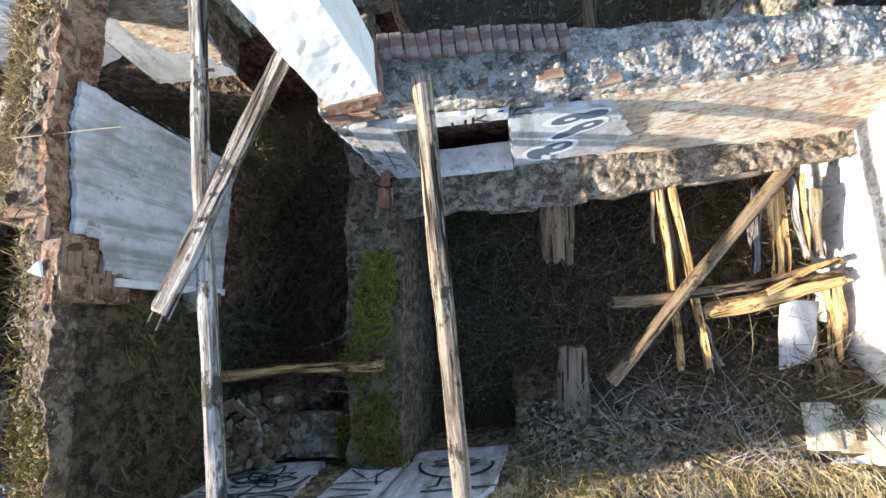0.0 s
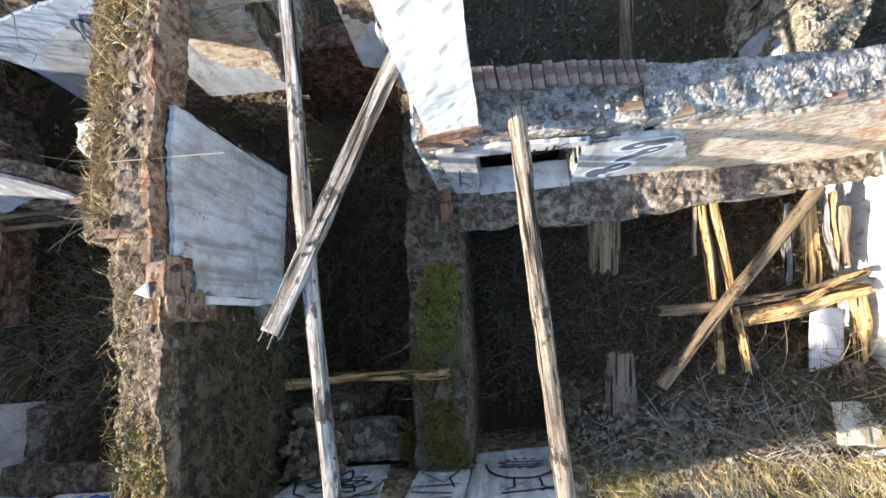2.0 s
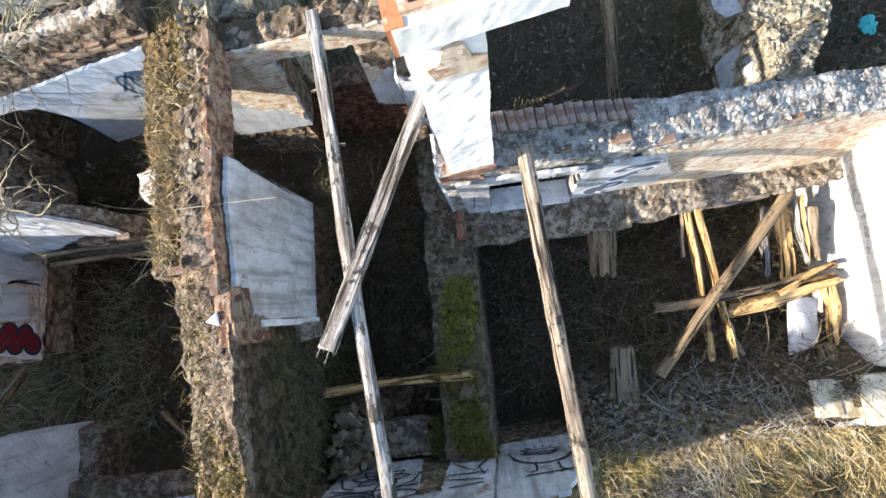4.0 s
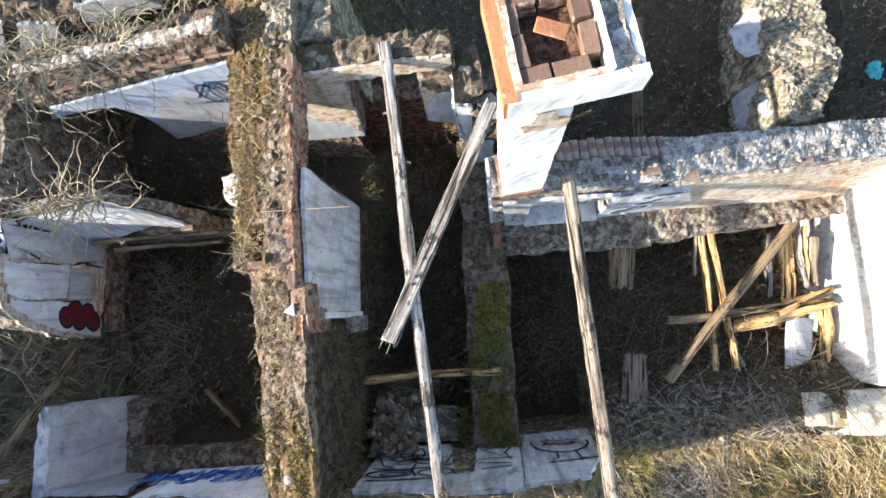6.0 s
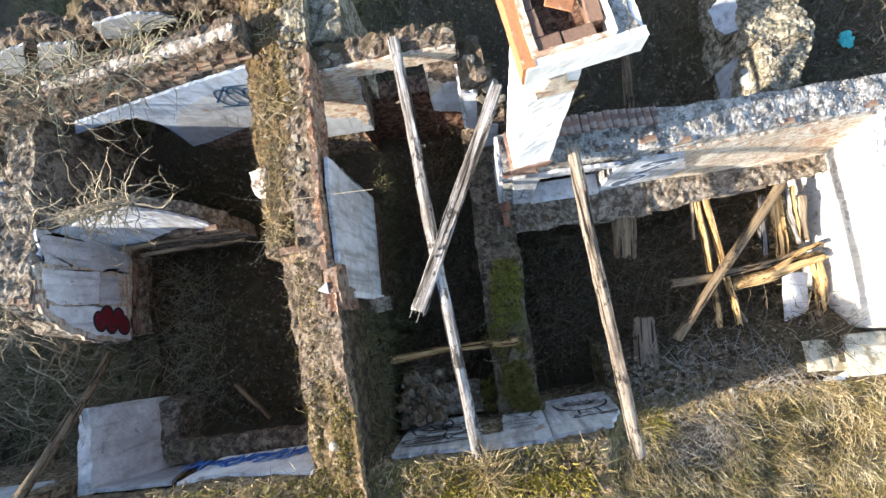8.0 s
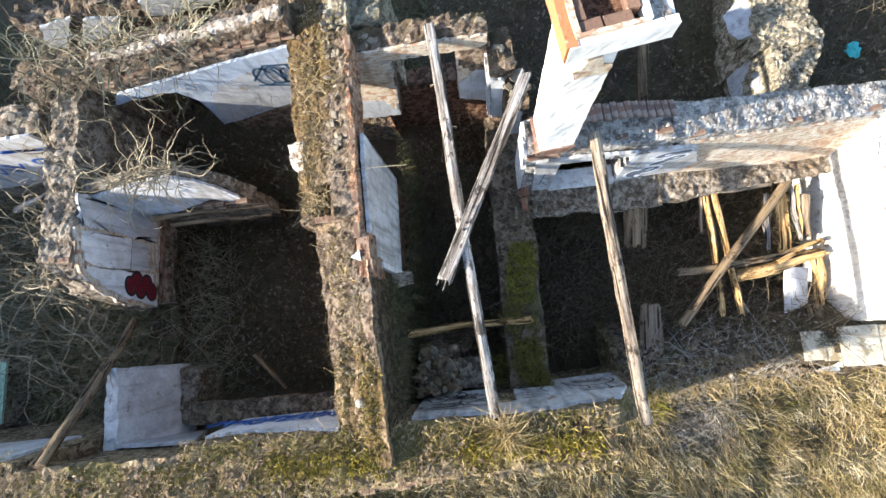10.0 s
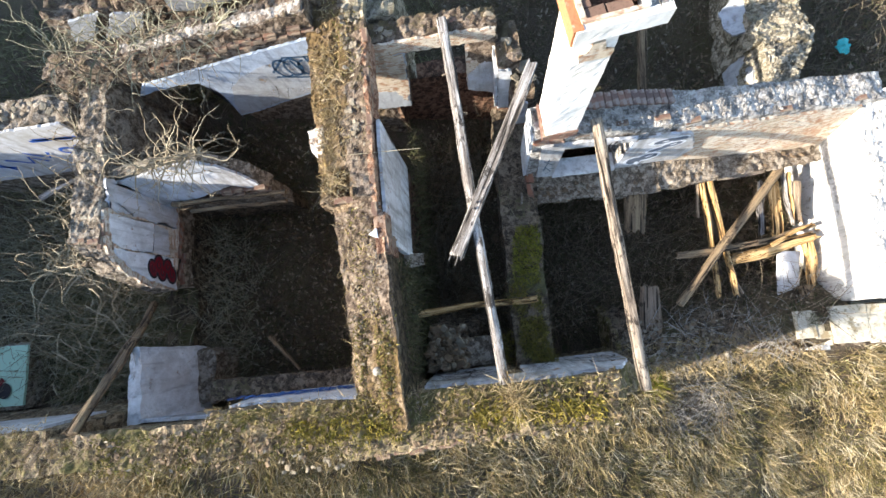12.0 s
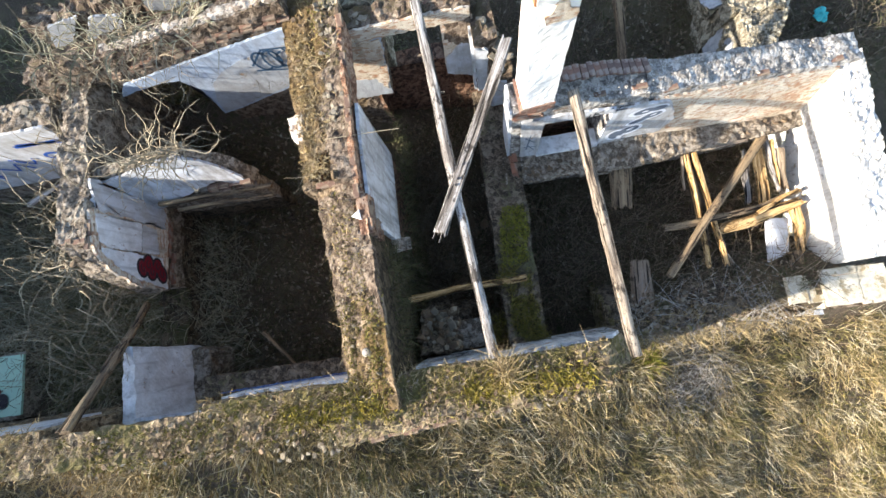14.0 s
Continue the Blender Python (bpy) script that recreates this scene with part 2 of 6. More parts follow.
def soil_mat():
    n = Nodes("earth and leaf litter")
    big, mid, fine = n.noise(0.5, 5), n.noise(5, 8, 0.7), n.noise(45, 6, 0.75)
    col = n.ramp(fine, (0.35, (0.035, 0.027, 0.019)), (0.52, (0.10, 0.075, 0.052)), (0.70, (0.26, 0.21, 0.15)))
    col = n.mix(n.step(mid, 0.5, 0.68), col, (0.055, 0.06, 0.025))
    col = n.mix(n.step(big, 0.5, 0.62), col, (0.12, 0.10, 0.06))
    return n.done(col, 1.0, n.math("ADD", fine, mid), 0.9, 0.05)


SOIL = soil_mat()


def blade_mat(name, *stops):
    n = Nodes(name)
    col = n.ramp(n.island(), *[(i / max(1, len(stops) - 1), c) for i, c in enumerate(stops)])
    return n.done(col, 0.85, spec=0.2)


DRY_GRASS = blade_mat("dry straw grass", (0.10, 0.07, 0.032), (0.36, 0.26, 0.11), (0.54, 0.43, 0.24), (0.17, 0.125, 0.05), (0.46, 0.35, 0.18), (0.32, 0.26, 0.17), (0.24, 0.16, 0.08))
STRAW_PALE = blade_mat("pale bleached straw", (0.50, 0.44, 0.30), (0.60, 0.53, 0.38), (0.34, 0.27, 0.15), (0.46, 0.38, 0.22))
STRAW_DARK = blade_mat("dull olive grass", (0.09, 0.075, 0.035), (0.20, 0.16, 0.07), (0.13, 0.125, 0.04), (0.28, 0.22, 0.11))
GREY_STEM = blade_mat("grey-green dead stems", (0.17, 0.165, 0.10), (0.28, 0.265, 0.18), (0.40, 0.36, 0.26), (0.11, 0.105, 0.06))
WEED_GREY = blade_mat("grey-green weeds", (0.10, 0.11, 0.05), (0.20, 0.20, 0.10), (0.30, 0.27, 0.16), (0.07, 0.07, 0.035))
DEAD_STEM = blade_mat("dead bramble stems", (0.07, 0.055, 0.038), (0.14, 0.11, 0.075), (0.22, 0.185, 0.13), (0.05, 0.042, 0.03))
BRAMBLE = blade_mat("dark bramble stems", (0.04, 0.029, 0.019), (0.075, 0.055, 0.036), (0.13, 0.10, 0.068), (0.028, 0.022, 0.015))
RUST_STEM = blade_mat("brown dead stems", (0.10, 0.072, 0.045), (0.19, 0.14, 0.09), (0.28, 0.22, 0.15), (0.07, 0.05, 0.032))
ASH_STEM = blade_mat("grey dead twigs", (0.22, 0.20, 0.18), (0.33, 0.31, 0.28), (0.13, 0.115, 0.10))
LITTER = blade_mat("brown leaf litter", (0.07, 0.05, 0.03), (0.16, 0.11, 0.07), (0.25, 0.19, 0.13), (0.10, 0.075, 0.045), (0.34, 0.29, 0.22))
PALE_STEM = blade_mat("pale dry creeper", (0.26, 0.21, 0.14), (0.34, 0.29, 0.20), (0.17, 0.135, 0.09))
MOSS = blade_mat("green moss and grass", (0.065, 0.068, 0.015), (0.18, 0.16, 0.032), (0.28, 0.23, 0.055), (0.09, 0.09, 0.024), (0.19, 0.135, 0.055))
MOSS_BRIGHT = blade_mat("bright green moss", (0.08, 0.095, 0.014), (0.21, 0.215, 0.025), (0.31, 0.29, 0.045), (0.12, 0.09, 0.035))
MOSS_GOLD = blade_mat("yellow-green moss", (0.13, 0.11, 0.02), (0.30, 0.23, 0.03), (0.20, 0.17, 0.03), (0.38, 0.30, 0.08), (0.09, 0.08, 0.02))
WEED = blade_mat("dull weeds", (0.045, 0.05, 0.018), (0.09, 0.092, 0.04), (0.14, 0.13, 0.065), (0.10, 0.075, 0.045))


def paint_mat(name, col):
    n = Nodes(name)
    worn = n.noise(22, 6, 0.7)
    return n.done(n.mix(n.math("MULTIPLY", n.step(worn, 0.55, 0.75), 0.5), col, tuple(min(1, v * 0.6 + 0.2) for v in col)), 0.6)


PAINT_BLUE = paint_mat("blue spray paint", (0.02, 0.09, 0.38))
PAINT_SKY = paint_mat("light blue spray paint", (0.10, 0.25, 0.60))
PAINT_NAVY = paint_mat("dark blue spray paint", (0.03, 0.07, 0.13))
PAINT_SLATE = paint_mat("slate blue spray paint", (0.12, 0.15, 0.20))
PAINT_BLACK = paint_mat("black spray paint", (0.025, 0.025, 0.03))
PAINT_RED = paint_mat("dark red spray paint", (0.15, 0.008, 0.016))
PAINT_WHITE = paint_mat("white spray paint", (0.75, 0.78, 0.84))
PAINT_GREEN = paint_mat("pale green spray paint", (0.42, 0.62, 0.48))
PLASTIC = paint_mat("turquoise plastic bag", (0.05, 0.42, 0.42))


# ---- building blocks ----
RNG = random.Random(7)


def mesh_of(verts, faces, smooth=False):
    me = bpy.data.meshes.new("mesh")
    me.from_pydata([tuple(v) for v in verts], [], faces)
    me.update()
    if smooth:
        me.polygons.foreach_set("use_smooth", [True] * len(me.polygons))
    return me


def part(name, me, material, parent=None, label="", at=None):
    """Links a mesh as one object, under a thing when one is given."""
    if isinstance(me, bmesh.types.BMesh):
        data = bpy.data.meshes.new(name)
        me.to_mesh(data)
        me.free()
        me = data
    if material and not me.materials:
        me.materials.append(material)
    ob = new(name, me)
    if at is not None:
        ob.matrix_basis = at
    if parent:
        ob.parent = parent
    if label:
        ob["label"] = label
    return ob


def rough(corner, size, seed, amp):
    """Displaces a point by two octaves of noise."""
    p = Vector(corner) + Vector((seed * 3.7, seed * 1.3, seed * 2.1))
    return noise.noise_vector(p * 2.3) * amp + noise.noise_vector(p * 9.0) * amp * 0.5 + noise.noise_vector(p * 23.0) * amp * 0.35


def block_data(top, bot, cell=0.09, amp=0.03, seed=1, ragged=0.0, under=True, crumb=0.0):
    """A rough masonry block between four top and four bottom corners (in the same turn). ragged: how far its top edge is broken down."""
    top, bot = [Vector(p) for p in top], [Vector(p) for p in bot]
    lx = max((top[1] - top[0]).length, (top[2] - top[3]).length)
    ly = max((top[3] - top[0]).length, (top[2] - top[1]).length)
    lz = max((top[i] - bot[i]).length for i in range(4))
    nx, ny, nz = (max(1, min(300, round(v / cell))) for v in (lx, ly, lz))
    index, verts, faces = {}, [], []

    def vert(i, j, k):
        if (i, j, k) not in index:
            u, v, w = i / nx, j / ny, k / nz
            hi = top[0].lerp(top[1], u).lerp(top[3].lerp(top[2], u), v)
            lo = bot[0].lerp(bot[1], u).lerp(bot[3].lerp(bot[2], u), v)
            if ragged:
                s = hi + Vector((seed, seed * 2, 0))
                cut = noise.noise(Vector((s.x * 1.6, s.y * 1.6, seed))) * 0.6 + noise.noise(Vector((s.x * 5, s.y * 5, seed))) * 0.4
                hi = hi + Vector((0, 0, ragged * (cut - 0.25)))
            p = lo.lerp(hi, w)
            index[i, j, k] = len(verts)
            p = p + rough(p, cell, seed, amp)
            if k == nz and crumb:
                q = p * 13.0
                p.z += crumb * (abs(noise.noise(q)) * 1.6 + RNG.uniform(-0.5, 0.5))
            verts.append(p)
        return index[i, j, k]

    for i in range(nx):
        for j in range(ny):
            faces.append((vert(i, j, nz), vert(i + 1, j, nz), vert(i + 1, j + 1, nz), vert(i, j + 1, nz)))
            if under:
                faces.append((vert(i, j, 0), vert(i, j + 1, 0), vert(i + 1, j + 1, 0), vert(i + 1, j, 0)))
    for k in range(nz):
        for i in range(nx):
            faces.append((vert(i, 0, k), vert(i + 1, 0, k), vert(i + 1, 0, k + 1), vert(i, 0, k + 1)))
            faces.append((vert(i + 1, ny, k), vert(i, ny, k), vert(i, ny, k + 1), vert(i + 1, ny, k + 1)))
        for j in range(ny):
            faces.append((vert(0, j + 1, k), vert(0, j, k), vert(0, j, k + 1), vert(0, j + 1, k + 1)))
            faces.append((vert(nx, j, k), vert(nx, j + 1, k), vert(nx, j + 1, k + 1), vert(nx, j, k + 1)))
    return verts, faces


def joined(pieces):
    verts, faces = [], []
    for v, f in pieces:
        o = len(verts)
        verts += v
        faces += [tuple(i + o for i in q) for q in f]
    return verts, faces


def slab_block(x0, x1, y0, y1, z0, z1, **kw):
    t = [(x0, y0, z1), (x1, y0, z1), (x1, y1, z1), (x0, y1, z1)]
    return block_data(t, [(x, y, z0) for x, y, z in t], **kw)


def wall(name, pieces, material, label, second=None, where=None):
    """A wall of one mesh; faces that where(centre, normal) picks take the second material."""
    ob = part(name, mesh_of(*joined(pieces)), material)
    if second:
        ob.data.materials.append(second)
        for p in ob.data.polygons:
            if where(p.center, p.normal):
                p.material_index = 1
    return tagged(ob, label, "wall", kind="structure")


def sheet(outline, origin, u, v, thick=0.02, jitter=0.025, seed=1, step=0.07):
    """A ragged flat layer: outline in (u, v) metres on a plane at origin, standing out by thick along u x v."""
    rng = random.Random(seed)
    u, v, origin = Vector(u).normalized(), Vector(v).normalized(), Vector(origin)
    pts, n = [], len(outline)
    for i, a in enumerate(outline):
        b = outline[(i + 1) % n]
        d = math.dist(a, b)
        k = max(1, round(d / step))
        for s in range(k):
            q = s / k
            off = jitter if s else jitter * 0.4
            pts.append((a[0] + (b[0] - a[0]) * q + rng.uniform(-off, off), a[1] + (b[1] - a[1]) * q + rng.uniform(-off, off)))
    w = u.cross(v).normalized()
    bm = bmesh.new()
    low = [bm.verts.new(origin + u * p[0] + v * p[1] - w * 0.03) for p in pts]
    top = [bm.verts.new(origin + u * p[0] + v * p[1] + w * thick) for p in pts]
    face = bm.faces.new(top)
    m = len(pts)
    for i in range(m):
        bm.faces.new((low[i], low[(i + 1) % m], top[(i + 1) % m], top[i]))
    bmesh.ops.triangulate(bm, faces=[face])
    bm.normal_update()
    return bm


def timber_data(a, b, w, h, seed=1, taper=0.85, ring=10, step=0.09, wob=0.012, roundness=0.5, splinter=0.0):
    """A worn beam or log from a to b in local space along z; returns mesh and pose."""
    a, b = Vector(a), Vector(b)
    L = (b - a).length
    n = max(4, round(L / step))
    verts, faces = [], []
    for k in range(n + 1):
        t = k / n
        s = 1 + (taper - 1) * t
        bend = noise.noise_vector(Vector((t * 2.2, seed * 5.1, 0))) * wob * 3
        for r in range(ring):
            ang = 2 * math.pi * (r + 0.5) / ring
            c, q = math.cos(ang), math.sin(ang)
            m = max(abs(c), abs(q))
            c, q = c * roundness + (1 - roundness) * c / m, q * roundness + (1 - roundness) * q / m
            d = 1 + noise.noise(Vector((c * 1.5 + seed, q * 1.5, t * L * 2.5))) * 0.16 + noise.noise(Vector((c * 4 + seed, q * 4, t * L * 0.8))) * 0.14
            end = 0.0
            if k in (0, n) and splinter:
                end = noise.noise(Vector((c * 3 + seed * 9, q * 3, k))) * splinter * (1 if k else -1)
            verts.append((c * w / 2 * s * d + bend.x, q * h / 2 * s * d + bend.y, t * L + end))
    for k in range(n):
        for r in range(ring):
            s = (r + 1) % ring
            faces.append((k * ring + r, k * ring + s, (k + 1) * ring + s, (k + 1) * ring + r))
    faces.append(tuple(reversed(range(ring))))
    faces.append(tuple(n * ring + r for r in range(ring)))
    z = (b - a).normalized()
    x = Vector((0, 0, 1)).cross(z)
    x = x.normalized() if x.length > 1e-4 else Vector((1, 0, 0))
    y = z.cross(x)
    m = Matrix((x, y, z)).transposed().to_4x4()
    m.translation = a
    return mesh_of(verts, faces), m


def timber(name, a, b, w, h, material, label, category="beam", parent=None, group="", **kw):
    me, m = timber_data(a, b, w, h, **kw)
    ob = part(name, me, material, parent, at=m)
    return ob if parent else tagged(ob, label, category, group)


def stems_data(roots, rng, length=(0.4, 1.2), radius=0.006, arch=0.6, seg=6, up=0.8, sides=3, branch=0.0, wander=0.12):
    """Thin arching stems, each a three-sided tube."""
    verts, faces = [], []

    def tube(p, d, L, r, n):
        o = len(verts)
        pts = []
        bend = Vector((rng.uniform(-1, 1), rng.uniform(-1, 1), rng.uniform(-1, 0.2))) * arch
        for k in range(n + 1):
            pts.append((p.copy(), d.copy()))
            d = (d + bend / n + Vector((rng.uniform(-1, 1), rng.uniform(-1, 1), rng.uniform(-1, 1))) * wander).normalized()
            p = p + d * (L / n)
        for k, (q, e) in enumerate(pts):
            x = e.orthogonal().normalized()
            y = e.cross(x)
            rr = r * (1 - 0.75 * k / n)
            for s in range(sides):
                a = 2 * math.pi * s / sides
                verts.append(q + (x * math.cos(a) + y * math.sin(a)) * rr)
        for k in range(n):
            for s in range(sides):
                t = (s + 1) % sides
                faces.append((o + k * sides + s, o + k * sides + t, o + (k + 1) * sides + t, o + (k + 1) * sides + s))
        return pts

    for p in roots:
        d = Vector((rng.uniform(-1, 1), rng.uniform(-1, 1), up + rng.uniform(-0.3, 0.6))).normalized()
        L = rng.uniform(*length)
        pts = tube(Vector(p), d, L, radius * rng.uniform(0.6, 1.4), seg)
        if rng.random() < branch:
            for _ in range(rng.randint(1, 3)):
                q, e = rng.choice(pts[1:-1])
                tube(q, (e + Vector((rng.uniform(-1, 1), rng.uniform(-1, 1), rng.uniform(-0.5, 0.8)))).normalized(), L * rng.uniform(0.25, 0.5), radius * 0.6, max(3, seg - 2))
    return verts, faces


def blades_data(roots, rng, length=(0.15, 0.45), width=0.008, lean=(0, 0), spread=1.0, up=0.7, seg=3):
    """Grass blades: narrow bent strips."""
    verts, faces = [], []
    for p in roots:
        p = Vector(p)
        d = Vector((rng.gauss(lean[0], spread), rng.gauss(lean[1], spread), up + rng.random() * 0.6)).normalized()
        side = d.cross(Vector((rng.uniform(-1, 1), rng.uniform(-1, 1), 0.3))).normalized()
        L, w = rng.uniform(*length), width * rng.uniform(0.6, 1.4)
        drop = rng.uniform(0.2, 1.1)
        o = len(verts)
        for k in range(seg):
            ww = w * (1 - k / seg)
            verts.append(p - side * ww)
            verts.append(p + side * ww)
            p = p + d * (L / seg)
            d = (d + Vector((0, 0, -drop / seg))).normalized()
        verts.append(p)
        for k in range(seg - 1):
            a = o + 2 * k
            faces.append((a, a + 1, a + 3, a + 2))
        faces.append((o + 2 * seg - 2, o + 2 * seg - 1, o + 2 * seg))
    return verts, faces


def stuff(name, data, material, label, category):
    return tagged(part(name, mesh_of(*data), material), label, category, kind="stuff")


def stone_meshes(count, seed, material, flat=0.7):
    rng, made = random.Random(seed), []
    for s in range(count):
        bm = bmesh.new()
        bmesh.ops.create_cube(bm, size=0.8)
        bmesh.ops.subdivide_edges(bm, edges=bm.edges[:], cuts=1, use_grid_fill=True)
        for v in bm.verts:
            v.co = v.co.lerp(v.co.normalized() * 0.5, 0.55)
        sx, sy, sz = rng.uniform(0.75, 1.3), rng.uniform(0.7, 1.1), rng.uniform(0.5, 0.9) * flat
        for v in bm.verts:
            k = 1 + rng.uniform(-0.22, 0.2)
            v.co = Vector((v.co.x * sx * k, v.co.y * sy * k, v.co.z * sz * k))
        me = bpy.data.meshes.new("stone")
        bm.to_mesh(me)
        bm.free()
        me.materials.append(material)
        made.append(me)
    return made


STONES = stone_meshes(10, 3, STONE)
MOSS_STONES = stone_meshes(8, 5, STONE_BROWN)
LICHEN_STONES = stone_meshes(8, 6, STONE_LICHEN, 0.5)


def scatter_stones(parent, spots, rng, size=(0.05, 0.16), meshes=None):
    for p in spots:
        ob = new("stone", rng.choice(meshes or STONES))
        s = rng.uniform(*size)
        ob.matrix_basis = Matrix.Translation(p) @ Euler((rng.uniform(-0.5, 0.5), rng.uniform(-0.5, 0.5), rng.uniform(0, 6.3))).to_matrix().to_4x4() @ Matrix.Diagonal((s, s, s, 1))
        ob.parent = parent


def brick_mesh(lx, ly, lz, seed, material):
    rng = random.Random(seed)
    bm = bmesh.new()
    bmesh.ops.create_cube(bm, size=1)
    for v in bm.verts:
        v.co = Vector((v.co.x * lx, v.co.y * ly, v.co.z * lz)) + Vector([rng.uniform(-0.006, 0.006) for _ in range(3)])
    bmesh.ops.bevel(bm, geom=bm.edges[:], offset=0.006, segments=1, affect="EDGES")
    me = bpy.data.meshes.new("brick")
    bm.to_mesh(me)
    bm.free()
    me.materials.append(material)
    return me


def smooth01(v, a, b):
    v = min(1.0, max(0.0, (v - a) / (b - a)))
    return v * v * (3 - 2 * v)


# ---- ground ----
def ground_z(x, y):
    """Height of the earth: a slope falling to the east in front, sunken rooms, overgrown yard behind."""
    front = min(4.3, max(-0.7, 1.35 - 0.36 * x)) - 0.34 * max(0.0, -3.0 - y)
    front = max(front, -2.5)
    right = 0.9 + 0.9 * smooth01(y, -0.2, -1.6) * smooth01(x, 0.2, 1.6) + 0.5 * smooth01(x, 2.2, 4.5)
    mid = 0.9
    left = 1.15
    inside = left + (mid - left) * smooth01(x, -4.9, -3.8)
    inside = inside + (right - inside) * smooth01(x, -1.8, -1.0)
    back = 0.7 + 1.6 * smooth01(x, -1.0, -8.0)
    east = 0.2 - 0.25 * max(0.0, x - 6)
    inside = inside + (max(-2.0, east) - inside) * smooth01(x, 4.8, 5.6)
    inside = inside + (back - inside) * smooth01(y, 2.4, 4.4)
    back_foot = 0.62 * smooth01(x, -5.6, -6.8)  # the floor runs on under the recess in the front wall
    z = inside + (front - inside) * smooth01(y, -2.0 - back_foot, -2.7 - 0.7 * back_foot)
    far = smooth01(math.hypot(x, y), 14, 40)
    # Unseen hill added in the west; it keeps low sun off the western rooms.
    z = z * (1 - far) + 8.0 * smooth01(x, -16.8, -23.0) * (1 - smooth01(x, -60, -130))
    return z + noise.noise(Vector((x * 0.9, y * 0.9, 2))) * 0.14 + noise.noise(Vector((x * 3.1, y * 3.1, 5))) * 0.05


def build_ground():
    def axis(lo, hi, step):
        vals = [lo + i * step for i in range(round((hi - lo) / step) + 1)]
        d, a = step, lo
        while a > -1500:
            d *= 1.5
            a -= d
            vals.insert(0, a)
        d, b = step, hi
        while b < 1500:
            d *= 1.5
            b += d
            vals.append(b)
        return vals
    xs, ys = axis(-17, 9, 0.13), axis(-8, 9, 0.13)
    verts = [(x, y, ground_z(x, y) if abs(x) < 60 and abs(y) < 60 else 0.0) for y in ys for x in xs]
    n = len(xs)
    faces = [(j * n + i, j * n + i + 1, (j + 1) * n + i + 1, (j + 1) * n + i) for j in range(len(ys) - 1) for i in range(n - 1)]
    tagged(part("ground", mesh_of(verts, faces, True), SOIL), "dark earth with leaf litter and dead weeds", "ground", kind="structure")


build_ground()

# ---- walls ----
# East faces below 4.95 take darker materials: room shade put into their colour.
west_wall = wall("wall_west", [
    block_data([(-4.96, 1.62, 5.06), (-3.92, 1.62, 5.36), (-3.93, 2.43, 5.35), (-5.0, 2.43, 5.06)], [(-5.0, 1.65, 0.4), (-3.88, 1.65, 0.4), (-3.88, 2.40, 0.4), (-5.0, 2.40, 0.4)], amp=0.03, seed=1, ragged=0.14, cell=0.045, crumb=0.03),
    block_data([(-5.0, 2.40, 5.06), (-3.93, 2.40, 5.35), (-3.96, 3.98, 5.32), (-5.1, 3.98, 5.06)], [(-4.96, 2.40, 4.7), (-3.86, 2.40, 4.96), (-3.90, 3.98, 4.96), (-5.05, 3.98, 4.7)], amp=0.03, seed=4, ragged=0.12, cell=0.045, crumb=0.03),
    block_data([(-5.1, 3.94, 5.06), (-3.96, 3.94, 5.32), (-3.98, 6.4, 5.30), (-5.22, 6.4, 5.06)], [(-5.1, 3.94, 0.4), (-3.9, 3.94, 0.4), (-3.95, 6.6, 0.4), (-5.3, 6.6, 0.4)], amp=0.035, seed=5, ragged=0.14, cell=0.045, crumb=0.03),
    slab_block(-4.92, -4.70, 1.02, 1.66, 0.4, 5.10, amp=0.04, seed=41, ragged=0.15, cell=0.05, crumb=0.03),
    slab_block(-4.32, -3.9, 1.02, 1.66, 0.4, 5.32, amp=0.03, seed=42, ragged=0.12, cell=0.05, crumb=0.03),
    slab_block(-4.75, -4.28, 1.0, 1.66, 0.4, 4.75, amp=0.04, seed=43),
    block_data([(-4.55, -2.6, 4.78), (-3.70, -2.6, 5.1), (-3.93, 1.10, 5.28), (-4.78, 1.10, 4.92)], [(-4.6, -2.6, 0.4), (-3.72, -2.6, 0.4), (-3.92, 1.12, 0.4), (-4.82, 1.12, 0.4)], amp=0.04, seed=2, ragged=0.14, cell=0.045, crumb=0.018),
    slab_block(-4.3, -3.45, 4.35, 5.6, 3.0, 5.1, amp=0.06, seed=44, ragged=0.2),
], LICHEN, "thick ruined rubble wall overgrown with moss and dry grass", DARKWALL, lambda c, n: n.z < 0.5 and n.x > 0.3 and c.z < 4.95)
west_wall.data.materials.append(BRICKBED)
west_wall.data.materials.append(STRAWTOP)
west_wall.data.materials.append(LICHEN_PALE)
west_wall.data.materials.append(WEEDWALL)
for p in west_wall.data.polygons:
    c = p.center
    if p.material_index == 0 and 0.1 < c.y < 4.0 and (c.x > -4.0 + 0.08 * noise.noise(c * 3.0) or (p.normal.x > 0.4 and c.x > -4.1)):
        p.material_index = 2
    elif p.material_index == 0 and (c.x < -4.38 + 0.3 * noise.noise(c * 2.2) and c.y > 0.9 or c.y < -1.3 + 0.9 * noise.noise(c * 2.6)):
        p.material_index = 3
    if c.y > 4.3 and c.x > -4.35 and c.z > 2.9 and p.material_index != 3:
        p.material_index = 4
    # Southern stretch of these shade-dark east faces turns weedy brown.
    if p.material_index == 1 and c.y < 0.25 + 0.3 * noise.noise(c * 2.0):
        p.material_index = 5

